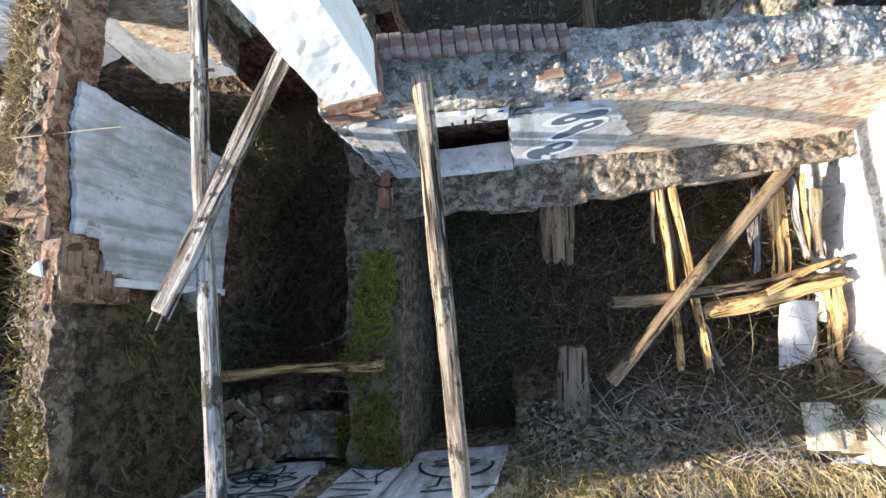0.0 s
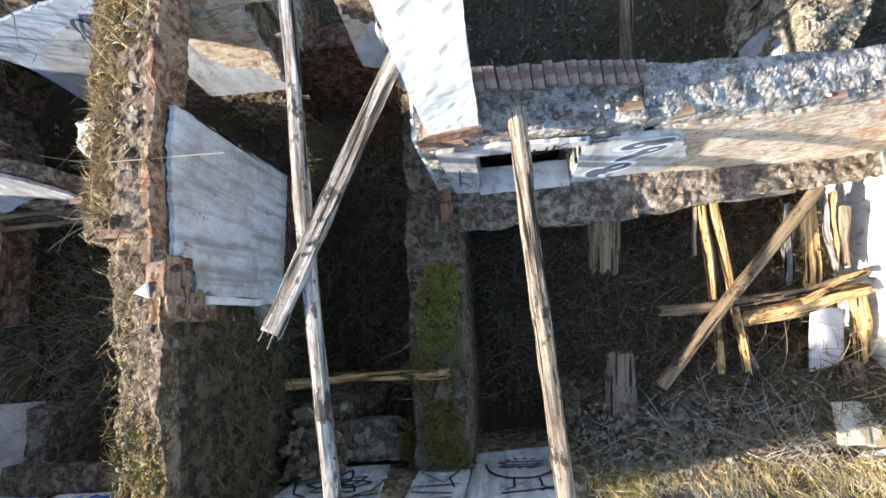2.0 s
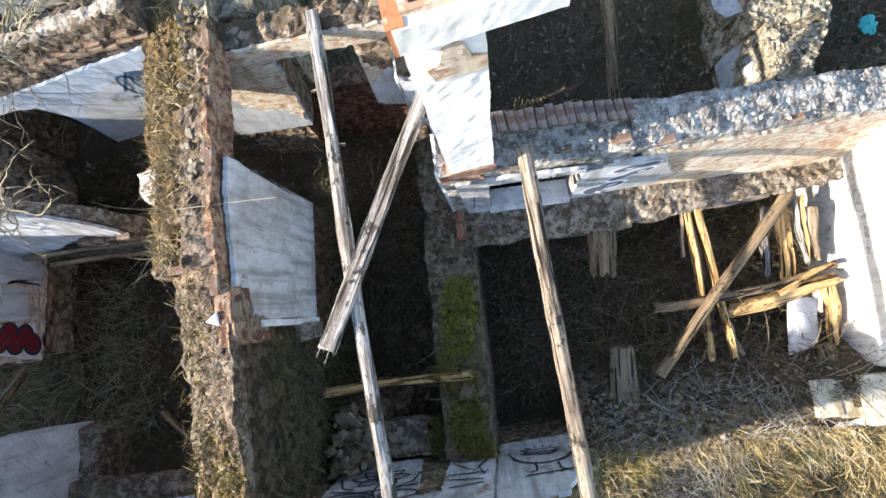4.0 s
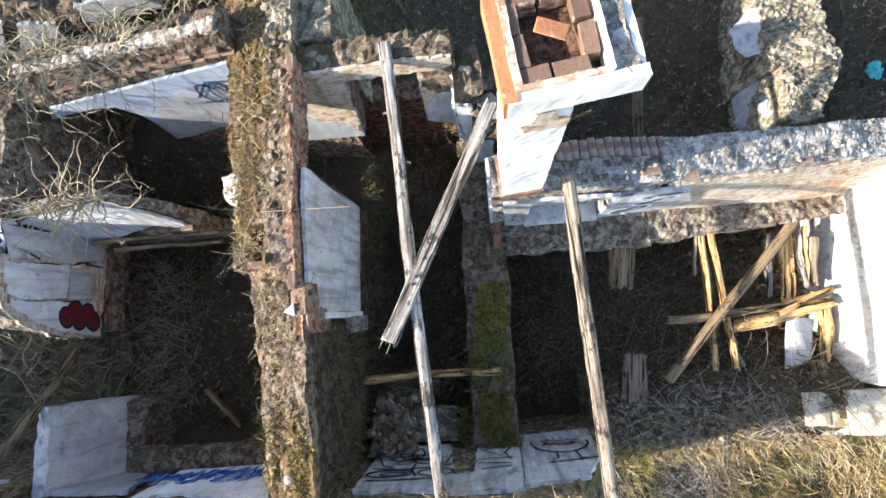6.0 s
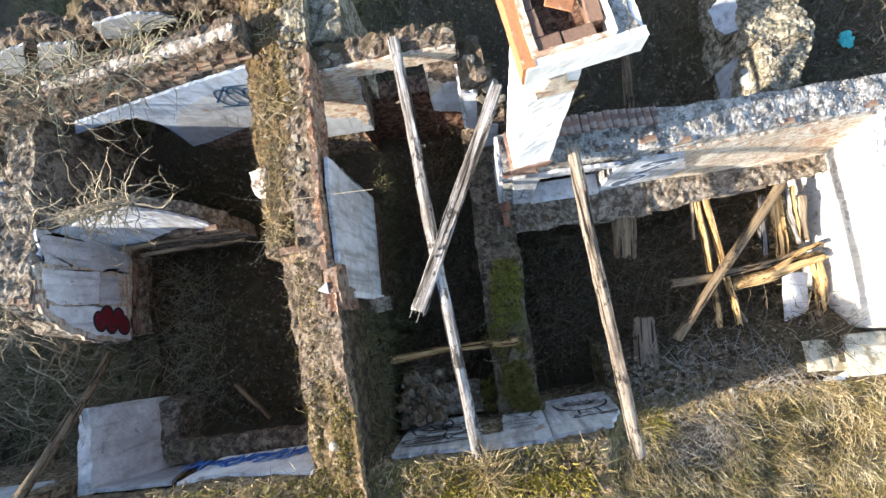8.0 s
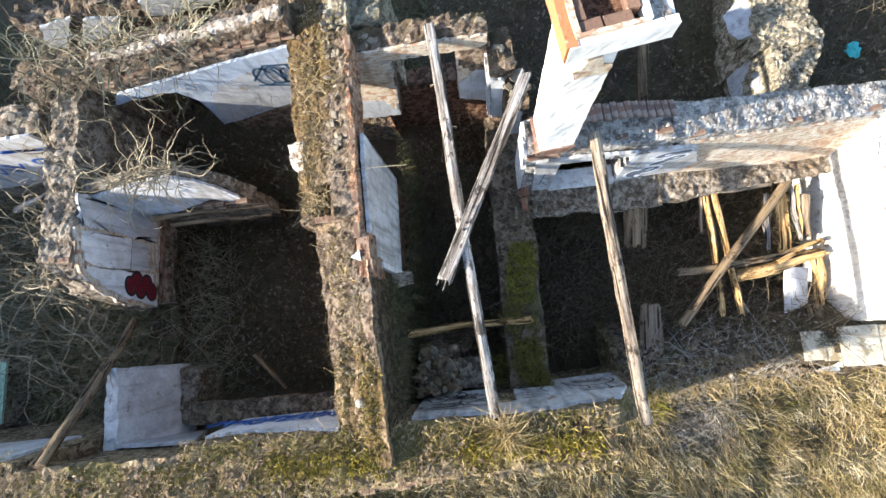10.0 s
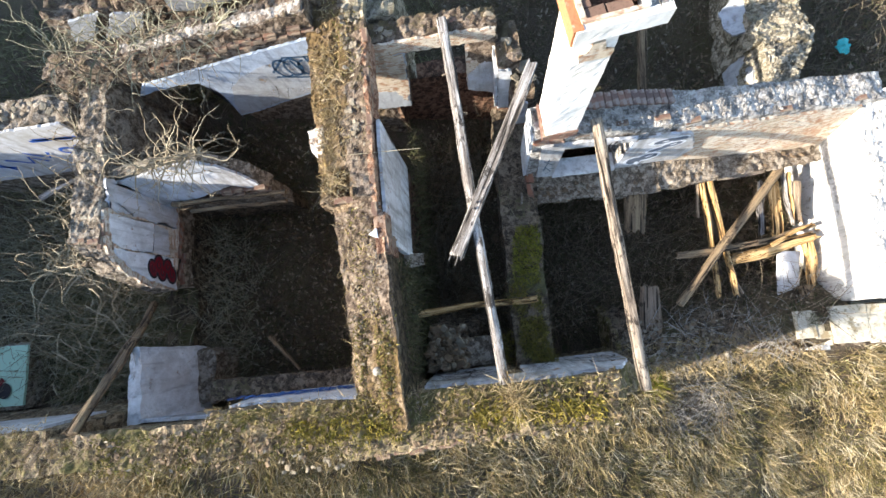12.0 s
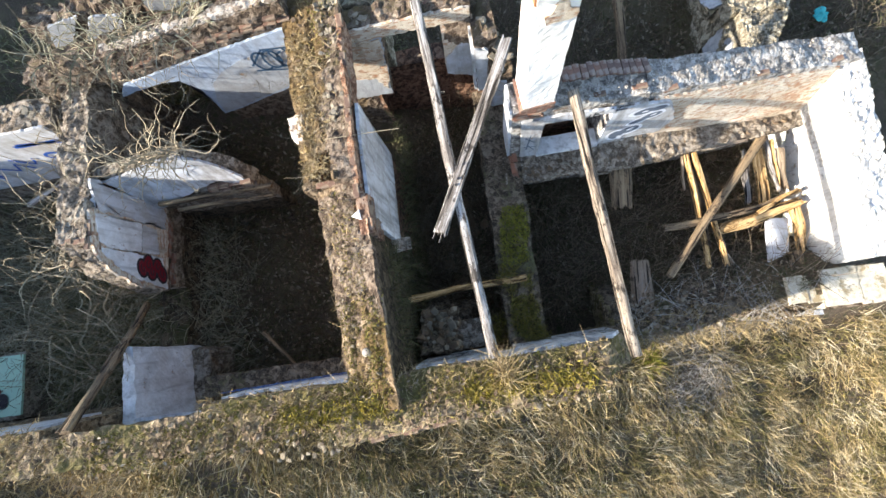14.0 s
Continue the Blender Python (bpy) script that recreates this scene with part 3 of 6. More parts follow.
front_wall = wall("wall_south", [
    block_data([(-7.05, -2.92, 4.94), (-0.6, -2.72, 4.9), (-0.45, -2.03, 4.8), (-7.05, -2.23, 4.90)], [(-7.05, -3.1, 0.0), (-0.6, -2.9, 0.0), (-0.45, -2.1, 0.0), (-7.05, -2.26, 0.0)], amp=0.05, seed=3, ragged=0.14, cell=0.07, crumb=0.03),
    block_data([(-10.02, -3.02, 4.96), (-7.03, -2.92, 4.94), (-7.03, -2.34, 4.90), (-10.02, -2.44, 4.93)], [(-10.02, -3.3, 0.0), (-7.03, -3.22, 0.0), (-7.03, -3.03, 0.0), (-10.02, -3.1, 0.0)], amp=0.05, seed=92, ragged=0.14, cell=0.07, crumb=0.03),
    block_data([(-16.0, -3.2, 5.0), (-10.0, -3.02, 4.96), (-10.0, -2.32, 4.93), (-16.0, -2.5, 5.0)], [(-16.0, -3.4, 0.0), (-10.0, -3.2, 0.0), (-10.0, -2.34, 0.0), (-16.0, -2.5, 0.0)], amp=0.05, seed=93, ragged=0.14, cell=0.07, crumb=0.03),
    block_data([(-0.6, -2.6, 4.75), (0.3, -2.5, 3.1), (0.3, -2.05, 3.0), (-0.5, -2.02, 4.7)], [(-0.6, -2.9, 0.0), (0.5, -2.8, 0.0), (0.5, -1.9, 0.0), (-0.5, -2.1, 0.0)], amp=0.08, seed=4, ragged=0.3, cell=0.06, crumb=0.04),
    block_data([(0.25, -2.3, 2.35), (4.1, -2.2, 2.05), (4.1, -1.2, 1.95), (0.25, -1.55, 2.1)], [(0.25, -2.6, -0.5), (4.1, -2.4, -0.5), (4.1, -0.8, 0.5), (0.25, -0.9, 0.5)], amp=0.09, seed=5, ragged=0.35, cell=0.06, crumb=0.05),
    block_data([(-4.9, -3.22, 4.42), (-0.9, -2.74, 4.66), (-0.9, -2.5, 4.86), (-4.9, -2.8, 4.9)], [(-4.9, -3.3, 1.0), (-0.9, -2.9, 1.0), (-0.9, -2.5, 1.0), (-4.9, -2.8, 1.0)], amp=0.05, seed=90, ragged=0.16, cell=0.06, crumb=0.04),
], MOSSY, "broken front wall of rubble capped with moss and turf")
front_wall.data.materials.append(BROWN)
for p in front_wall.data.polygons:
    if p.center.x > 0.35 and p.center.y > -2.15:  # earthy rubble of the fallen stretch
        p.material_index = len(front_wall.data.materials) - 1

north_room_wall = wall("wall_north_east_room", [
    block_data([(-1.3, 1.76, 4.98), (1.05, 1.88, 4.55), (1.1, 2.48, 4.55), (-1.3, 2.35, 4.95)], [(-1.3, 1.76, 4.42), (1.05, 1.86, 4.32), (1.1, 2.48, 4.0), (-1.3, 2.35, 4.0)], amp=0.022, seed=6, ragged=0.10, cell=0.035, crumb=0.012),
    block_data([(1.04, 1.88, 4.55), (5.3, 2.30, 3.5), (5.3, 2.85, 3.5), (1.09, 2.48, 4.55)], [(1.04, 1.86, 0.4), (5.3, 1.50, 0.4), (5.3, 2.85, 0.4), (1.09, 2.5, 0.4)], amp=0.02, seed=7, ragged=0.10, cell=0.035, crumb=0.012),
    slab_block(-1.3, -0.74, 1.76, 2.35, 3.0, 4.45, amp=0.02, seed=8),
    slab_block(0.47, 1.06, 1.80, 2.45, 3.0, 4.4, amp=0.02, seed=9),
    slab_block(-1.3, 1.06, 1.76, 2.05, 0.4, 3.0, amp=0.03, seed=11),
    slab_block(-1.3, -0.74, 2.04, 2.45, 0.4, 3.01, amp=0.03, seed=71),
    slab_block(0.47, 1.06, 2.04, 2.45, 0.4, 3.01, amp=0.03, seed=72),
    slab_block(-0.75, 0.48, 2.04, 2.4, 0.4, 2.3, amp=0.03, seed=73),
], PALE, "ruined rubble wall topped with loose stones and a row of bricks")

floor_ledge = wall("floor_ledge_north", [
    block_data([(-1.45, 1.18, 3.0), (1.4, 1.22, 2.82), (1.4, 1.9, 2.85), (-1.45, 1.8, 3.03)], [(-1.4, 1.25, 2.72), (1.4, 1.28, 2.55), (1.4, 1.9, 2.5), (-1.4, 1.8, 2.7)], amp=0.06, seed=45, ragged=0.08, cell=0.06),
    block_data([(1.35, 1.22, 2.82), (4.8, 1.58, 2.45), (4.8, 2.3, 2.5), (1.35, 1.9, 2.85)], [(1.35, 1.28, 2.55), (4.8, 1.68, 2.2), (4.8, 2.3, 2.2), (1.35, 1.9, 2.5)], amp=0.07, seed=46, ragged=0.08, cell=0.06),
], RUBBLE, "crumbling brown edge of the fallen upper floor")

east_wall = wall("wall_east", [
    block_data([(4.78, -1.3, 3.0), (5.4, -1.3, 3.0), (5.35, 2.5, 3.5), (4.86, 2.4, 3.5)], [(4.5, -1.3, 0.2), (5.5, -1.3, 0.2), (5.5, 2.5, 0.2), (4.72, 2.3, 0.2)], amp=0.03, seed=12, ragged=0.1, cell=0.05, crumb=0.03),
], LIME, "bright whitewashed end wall with rubble top")

wall("wall_middle_low", [
    block_data([(-1.9, -2.05, 3.0), (-1.15, -2.05, 3.0), (-1.1, 3.4, 3.05), (-1.85, 3.4, 3.05)], [(-1.9, -2.05, 0.3), (-1.15, -2.05, 0.3), (-1.1, 3.4, 0.3), (-1.85, 3.4, 0.3)], amp=0.05, seed=13, ragged=0.12),
], BROWN, "low inner wall with green moss along its top")

# Faces below z 3.2 take the darker masonry.
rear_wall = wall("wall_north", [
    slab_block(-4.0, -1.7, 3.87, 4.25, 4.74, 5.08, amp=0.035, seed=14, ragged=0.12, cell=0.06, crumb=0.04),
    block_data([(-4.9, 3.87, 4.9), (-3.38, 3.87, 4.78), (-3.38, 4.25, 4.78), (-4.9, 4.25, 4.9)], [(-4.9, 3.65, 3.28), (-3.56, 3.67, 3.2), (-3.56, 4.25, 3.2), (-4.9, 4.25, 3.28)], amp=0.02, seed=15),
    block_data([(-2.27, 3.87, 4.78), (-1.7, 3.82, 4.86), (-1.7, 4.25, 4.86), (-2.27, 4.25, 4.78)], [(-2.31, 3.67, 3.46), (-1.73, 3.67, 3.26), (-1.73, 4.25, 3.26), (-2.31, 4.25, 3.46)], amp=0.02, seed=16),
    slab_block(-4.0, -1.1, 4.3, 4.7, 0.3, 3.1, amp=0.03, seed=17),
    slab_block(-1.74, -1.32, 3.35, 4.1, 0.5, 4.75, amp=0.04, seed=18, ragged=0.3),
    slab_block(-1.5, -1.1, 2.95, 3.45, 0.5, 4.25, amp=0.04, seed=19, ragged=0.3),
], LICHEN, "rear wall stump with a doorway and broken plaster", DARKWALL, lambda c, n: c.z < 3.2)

yard_wall = wall("wall_north_west", [
    block_data([(-10.6, 4.32, 5.0), (-4.95, 4.32, 5.5), (-4.95, 4.85, 5.45), (-10.6, 4.85, 4.95)], [(-10.6, 4.3, 4.35), (-4.95, 4.3, 4.35), (-4.95, 4.85, 4.35), (-10.6, 4.85, 4.35)], amp=0.04, seed=20, ragged=0.16, cell=0.06, crumb=0.025),
    slab_block(-7.62, -4.95, 4.3, 4.85, 1.0, 4.4, amp=0.025, seed=21),
    slab_block(-10.6, -9.3, 4.3, 4.85, 1.0, 4.4, amp=0.025, seed=22),
    block_data([(-11.2, 6.02, 4.6), (-5.3, 6.02, 4.8), (-5.3, 6.6, 4.9), (-11.2, 6.6, 4.5)], [(-11.2, 5.98, 1.5), (-5.3, 5.98, 1.5), (-5.3, 6.6, 1.5), (-11.2, 6.6, 1.5)], amp=0.05, seed=47, ragged=0.4, cell=0.08, crumb=0.02),
], LICHEN, "ruined rubble wall of the western room with an arched gap")

gable_wall = wall("wall_west_gable", [
    block_data([(-9.7, 2.33, 4.4), (-7.5, 2.36, 4.74), (-7.5, 2.52, 4.76), (-9.7, 2.52, 4.42)], [(-9.7, 2.13, 3.0), (-7.5, 2.16, 3.25), (-7.5, 2.5, 3.25), (-9.7, 2.5, 3.0)], amp=0.03, seed=24, ragged=0.12),
    block_data([(-7.52, 2.36, 4.74), (-6.92, 2.26, 3.85), (-6.86, 2.45, 3.95), (-7.52, 2.52, 4.76)], [(-7.52, 2.16, 3.25), (-6.86, 2.16, 3.15), (-6.8, 2.45, 3.15), (-7.52, 2.5, 3.25)], amp=0.03, seed=23, ragged=0.1),
    slab_block(-9.5, -6.95, 2.2, 2.5, 1.0, 3.3, amp=0.05, seed=48),
    block_data([(-10.1, 1.0, 4.68), (-9.5, 1.0, 4.64), (-9.5, 4.4, 4.64), (-10.1, 4.4, 4.68)], [(-10.1, 0.5, 4.05), (-9.5, 0.5, 4.05), (-9.5, 4.4, 4.05), (-10.1, 4.4, 4.05)], amp=0.035, seed=25, ragged=0.16, cell=0.055, crumb=0.025),
    block_data([(-10.1, 0.48, 4.07), (-9.5, 0.48, 4.07), (-9.5, 4.4, 4.07), (-10.1, 4.4, 4.07)], [(-10.1, 0.14, 2.6), (-9.5, 0.14, 2.6), (-9.5, 4.4, 2.6), (-10.1, 4.4, 2.6)], amp=0.03, seed=29, cell=0.055),
    slab_block(-10.3, -9.6, 0.3, 4.4, 0.8, 2.65, amp=0.06, seed=49),
    slab_block(-10.3, -9.6, -1.4, 0.4, 0.8, 1.9, amp=0.08, seed=75, ragged=0.3),
    slab_block(-9.9, -9.3, -2.5, -1.3, 0.5, 1.85, amp=0.05, seed=50),
], RUBBLE, "broken inner wall of the western rooms with a missing doorway")

far_wall = wall("wall_far_west", [
    slab_block(-16.0, -10.3, 3.5, 4.1, 1.0, 4.8, amp=0.05, seed=27, ragged=0.2),
    slab_block(-15.6, -14.6, -2.4, -0.7, 0.6, 1.6, amp=0.04, seed=28),
], RUBBLE, "far ruined wall with faded blue graffiti")

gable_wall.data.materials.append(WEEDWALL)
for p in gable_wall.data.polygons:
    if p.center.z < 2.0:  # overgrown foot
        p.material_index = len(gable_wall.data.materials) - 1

north_ruin = wall("wall_north_ruin", [
    block_data([(4.28, 3.42, 2.42), (4.75, 3.42, 2.42), (5.4, 4.45, 2.25), (4.34, 4.6, 2.25)], [(4.2, 3.4, 0.2), (4.85, 3.4, 0.2), (5.6, 4.5, 0.2), (4.15, 4.6, 0.2)], amp=0.07, seed=51, ragged=0.12, cell=0.045, crumb=0.035),
    block_data([(4.22, 4.55, 2.27), (5.4, 4.4, 2.27), (5.65, 6.9, 1.72), (4.45, 7.0, 1.72)], [(4.1, 4.6, 0.2), (5.6, 4.4, 0.2), (5.8, 6.9, 0.2), (4.3, 7.0, 0.2)], amp=0.07, seed=54, ragged=0.12, cell=0.045, crumb=0.035),
    block_data([(3.95, 5.5, 1.72), (4.08, 4.95, 1.75), (4.45, 5.15, 1.95), (4.36, 5.98, 1.78)], [(4.0, 5.5, 1.45), (4.12, 4.98, 1.45), (4.45, 5.15, 1.4), (4.36, 5.98, 1.4)], amp=0.02, seed=52, ragged=0.08, cell=0.05),
    block_data([(4.22, 3.44, 1.75), (4.35, 3.4, 1.8), (4.45, 4.6, 1.75), (4.3, 4.66, 1.5)], [(4.15, 3.4, 0.3), (4.3, 3.3, 0.3), (4.4, 4.6, 0.3), (4.2, 4.66, 0.3)], amp=0.05, seed=53, ragged=0.15),
], LICHEN_PALE, "lichen-covered stump of a stone wall among weeds")


# ---- plaster left on the walls ----
def plaster(parent, outline, origin, u, v, material=PLASTER, label="", seed=1, thick=0.025, jitter=0.022):
    return part("plaster_panel", sheet(outline, origin, u, v, thick, jitter, seed), material, parent, label)


EAST, NORTH, UP = (1, 0, 0), (0, 1, 0), (0, 0, 1)
plaster(west_wall, [(0.78, 5.08), (0.76, 4.92), (0.64, 4.80), (0.38, 4.74), (0.36, 3.0), (1.3, 2.92), (2.36, 2.86), (2.37, 4.5), (2.36, 5.16), (1.9, 5.2), (1.3, 5.12)], (-3.85, 0, 0), NORTH, UP, PLASTER_STAINED, "large patch of stained grey-white plaster", 1, 0.03)
part("mortar_bed", mesh_of(*joined([slab_block(-4.0, -3.80, 0.10, 0.36, 4.46, 5.20, amp=0.014, seed=81, cell=0.04, ragged=0.05), slab_block(-4.0, -3.81, 0.35, 0.76, 4.84, 5.22, amp=0.014, seed=82, cell=0.04, ragged=0.05)])), BRICKBED, west_wall, "crumbled brick nib")
part("plaster_edge", mesh_of(*slab_block(-3.86, -3.765, 0.28, 0.37, 3.0, 4.66, amp=0.010, seed=82, cell=0.06)), PLASTER, west_wall, "white broken edge of the plaster")
part("bracket", mesh_of(*block_data([(-3.86, 0.02, 3.62), (-3.5, 0.06, 3.60), (-3.5, 0.30, 3.62), (-3.86, 0.30, 3.64)], [(-3.86, 0.08, 3.3), (-3.58, 0.12, 3.3), (-3.58, 0.28, 3.3), (-3.86, 0.28, 3.3)], amp=0.02, seed=85, cell=0.05)), RUBBLE, west_wall, "grey stone bracket under the plaster")
part("plaster_corbel", mesh_of(*block_data([(-5.10, 2.08, 5.06), (-4.85, 1.9, 5.12), (-4.85, 2.42, 5.14), (-5.15, 2.36, 5.08)], [(-5.02, 1.9, 4.35), (-4.88, 1.75, 4.25), (-4.88, 2.2, 4.35), (-5.02, 2.1, 4.35)], amp=0.05, seed=83, cell=0.04)), PLASTER_CHIPPED, west_wall, "dirty white plastered stub on the outer side")
# rear wall
plaster(rear_wall, [(-3.98, 4.74), (-1.75, 4.74), (-1.72, 5.0), (-2.4, 5.06), (-3.98, 5.04)], (0, 3.845, 0), EAST, UP, PLASTER_FLAKED, "pinkish flaking plaster above the doorway", 4)
LEAN_BACK = (0, 0.148, 1)
plaster(rear_wall, [(-4.85, 0.1), (-4.1, 0.06), (-3.57, 0.02), (-3.38, 1.58), (-4.0, 1.62), (-4.85, 1.66)], (0, 3.645, 3.18), EAST, LEAN_BACK, PLASTER_DULL, "grey plaster left on the jamb", 5)
plaster(rear_wall, [(-4.40, 0.90), (-4.15, 0.62), (-3.8, 0.56), (-3.60, 0.20), (-3.52, 0.5), (-3.42, 1.52), (-4.1, 1.52), (-4.42, 1.3)], (0, 3.636, 3.18), EAST, LEAN_BACK, PLASTER_FLAKED, "ochre courses where the plaster has fallen", 6, 0.026, 0.035)
plaster(rear_wall, [(-2.31, 0.28), (-1.74, 0.08), (-1.70, 1.64), (-2.26, 1.56)], (0, 3.65, 3.2), EAST, LEAN_BACK, PLASTER_FLAKED, "", 7)
plaster(rear_wall, [(-2.30, 0.28), (-1.74, 0.08), (-1.72, 1.5), (-1.86, 1.4), (-1.9, 1.05), (-2.28, 0.72)], (0, 3.640, 3.2), EAST, LEAN_BACK, PLASTER_GREY, "", 8)
plaster(rear_wall, [(-1.73, 3.2), (-1.5, 3.2), (-1.5, 4.5), (-1.73, 4.6)], (0, 3.32, 0), EAST, UP, PLASTER, "", 9)
plaster(rear_wall, [(-4.0, 3.2), (-3.35, 3.2), (-3.35, 4.55), (-4.0, 4.6)], (-1.765, 0, 0), (0, -1, 0), UP, PLASTER, "", 10)
plaster(rear_wall, [(-1.5, 3.2), (-1.2, 3.2), (-1.2, 4.0), (-1.5, 4.1)], (0, 2.915, 0), EAST, UP, PLASTER_GREY, "", 11)
# room wall with the window
plaster(north_room_wall, [(-1.1, 3.06), (-0.76, 3.04), (-0.74, 4.42), (0.46, 4.36), (0.47, 4.52), (-0.4, 4.62), (-1.15, 4.6)], (0, 1.745, 0), EAST, UP, PLASTER_STAINED, "grey-white plaster beside a bricked window niche", 12, 0.02, 0.010)
plaster(north_room_wall, [(0.5, 2.98), (1.75, 2.9), (1.9, 3.4), (1.5, 4.2), (0.9, 4.4), (0.48, 4.36)], (0, 1.745, 0), (1, 0.06, 0), UP, PLASTER_STAINED, "white plaster with a blue bubble-letter graffito", 13)
face = sheet([(0.55, 2.7), (3.85, 2.2), (3.85, 3.5), (2.2, 3.86), (0.15, 4.32), (0.3, 3.9), (0.6, 3.6)], (1.04, 1.845, 0), (4.26, 0.41, 0), UP, 0.02, 0.010, 14)
bmesh.ops.triangulate(face, faces=face.faces)
bmesh.ops.subdivide_edges(face, edges=[e for e in face.edges if e.calc_length() > 0.3], cuts=3)
for v in face.verts:  # the foot of the wall leans out towards its east end
    v.co.y -= 0.28 * max(0.0, 4.3 - 0.22 * (v.co.x - 1.04) - v.co.z) * max(0.0, min(1.0, (v.co.x - 1.2) / 3.7))
part("plaster_panel", face, PLASTER_FLAKED, north_room_wall, "sunlit ochre plaster with thin courses showing")
plaster(north_room_wall, [(-2.33, 3.1), (-1.8, 3.05), (-1.8, 4.85), (-2.33, 4.9)], (-1.33, 0, 0), (0, -1, 0), UP, PLASTER, "", 15)
part("window_sill", mesh_of(*slab_block(-0.76, 0.48, 1.7, 2.06, 2.99, 3.08, amp=0.01, seed=55)), PLASTER, north_room_wall, "white window sill")
# Dark back slab: the shade inside the window is put into its colour.
part("window_back", mesh_of(*slab_block(-0.76, 0.48, 2.36, 2.44, 2.2, 4.45, amp=0.01, seed=56)), DARKWALL, north_room_wall, "dark slab standing in for shade in the window niche")
part("floor_edge", mesh_of(*slab_block(0.1, 0.75, 1.2, 1.45, 2.6, 2.72, amp=0.03, seed=57)), RUBBLE, north_room_wall)
bm_east = sheet([(-2.3, 0.0), (1.28, 0.0), (1.25, 1.75), (-0.3, 2.0), (-2.3, 2.28)], (4.62, 0.0, 1.2), (-0.055, -1, 0), (0.11, 0.0, 1), 0.03, 0.03, 16)
part("plaster_panel", bm_east, WHITEWASH_GRIMY, east_wall, "sunlit whitewashed plaster")
# front wall, seen from inside
plaster(front_wall, [(2.35, 2.7), (3.55, 2.75), (3.5, 4.5), (2.1, 4.55)], (0, -1.99, 0), (-1, -0.03, 0), UP, PLASTER_STAINED, "stained white plaster with a black line drawing", 17)
plaster(front_wall, [(1.15, 2.75), (1.85, 2.7), (1.85, 4.0), (2.15, 4.05), (2.2, 4.65), (1.15, 4.6)], (0, -1.99, 0), (-1, -0.03, 0), UP, PLASTER_STAINED, "", 18)
plaster(front_wall, [(-0.1, 2.2), (1.1, 2.4), (1.15, 4.5), (0.3, 4.3), (0.0, 3.6)], (0, -1.99, 0), (-1, -0.03, 0), UP, PLASTER_STAINED, "stained white plaster with a black oval drawing", 19)
plaster(front_wall, [(4.6, 3.25), (6.98, 3.38), (6.95, 4.5), (6.3, 4.3), (4.6, 4.75)], (0, -1.99, 0), (-1, -0.03, 0), UP, PLASTER, "white plaster with blue spray paint", 20)
plaster(front_wall, [(10.4, 3.4), (15.5, 3.4), (15.5, 4.7), (10.4, 4.7)], (0, -2.0, 0), (-1, -0.03, 0), UP, PLASTER_GREY, "", 21)
plaster(front_wall, [(9.65, 1.5), (9.1, 1.5), (8.65, 2.3), (8.3, 2.9), (8.0, 3.4), (8.8, 3.5), (9.65, 3.45)], (0, -2.98, 0), (-1, 0, 0), (0, 0.13, 1), PLASTER_GREY, "grey plaster in the recess behind the pier", 39, 0.04, 0.03)
part("floor_ledge", mesh_of(*slab_block(-8.2, -4.6, -2.25, -1.85, 3.0, 3.25, amp=0.04, seed=58, ragged=0.1)), BROWN, front_wall, "brown edge of the fallen floor")
# western rooms
plaster(yard_wall, [(-9.3, 4.06), (-8.9, 4.16), (-8.2, 4.24), (-7.85, 4.2), (-7.66, 3.85), (-7.7, 3.3), (-7.8, 2.78), (-7.3, 2.86), (-6.5, 3.1), (-5.6, 3.32), (-5.0, 3.5), (-4.9, 5.0), (-5.6, 4.9), (-6.5, 4.78), (-7.5, 4.62), (-8.3, 4.5), (-8.95, 4.4)], (0, 4.255, 0), EAST, UP, PLASTER_SHADE_BLUE, "white plaster tinted shade-blue, with a dark blue graffito", 22, 0.025, 0.012)
plaster(yard_wall, [(-7.62, 3.3), (-7.72, 2.86), (-7.3, 2.92), (-6.5, 3.15), (-5.6, 3.38), (-5.0, 3.55), (-4.92, 4.62), (-5.6, 4.56), (-6.3, 4.44), (-6.9, 4.2), (-7.3, 3.9)], (0, 4.240, 0), EAST, UP, PLASTER_DULL, "grey patch of older plaster", 35, 0.012, 0.006)
plaster(yard_wall, [(-10.35, 3.92), (-9.6, 3.76), (-9.0, 4.4), (-9.65, 4.5)], (0, 5.95, 0), EAST, UP, PLASTER_DULL, "", 23)
plaster(yard_wall, [(-11.1, 3.96), (-10.75, 3.87), (-9.86, 4.6), (-10.68, 4.5)], (0, 5.95, 0), EAST, UP, PLASTER_DULL, "", 24)
plaster(yard_wall, [(-8.36, 4.3), (-7.99, 4.25), (-6.8, 4.38), (-7.0, 4.6), (-7.44, 4.74), (-8.3, 4.68)], (0, 5.95, 0), EAST, UP, PLASTER_DULL, "", 25)
plaster(gable_wall, [(-9.6, -0.3), (-9.3, -0.25), (-8.75, -0.02), (-8.1, 0.25), (-7.48, 0.46), (-7.2, 0.25), (-6.95, 0.12), (-6.92, 0.45), (-7.1, 0.95), (-7.3, 1.25), (-7.6, 1.5), (-8.2, 1.43), (-9.0, 1.22), (-9.6, 1.12)], (0, 2.1, 3.2), EAST, (0, 0.14, 1), PLASTER_STAINED, "white plaster lunette on a broken gable", 26, 0.025, 0.014)
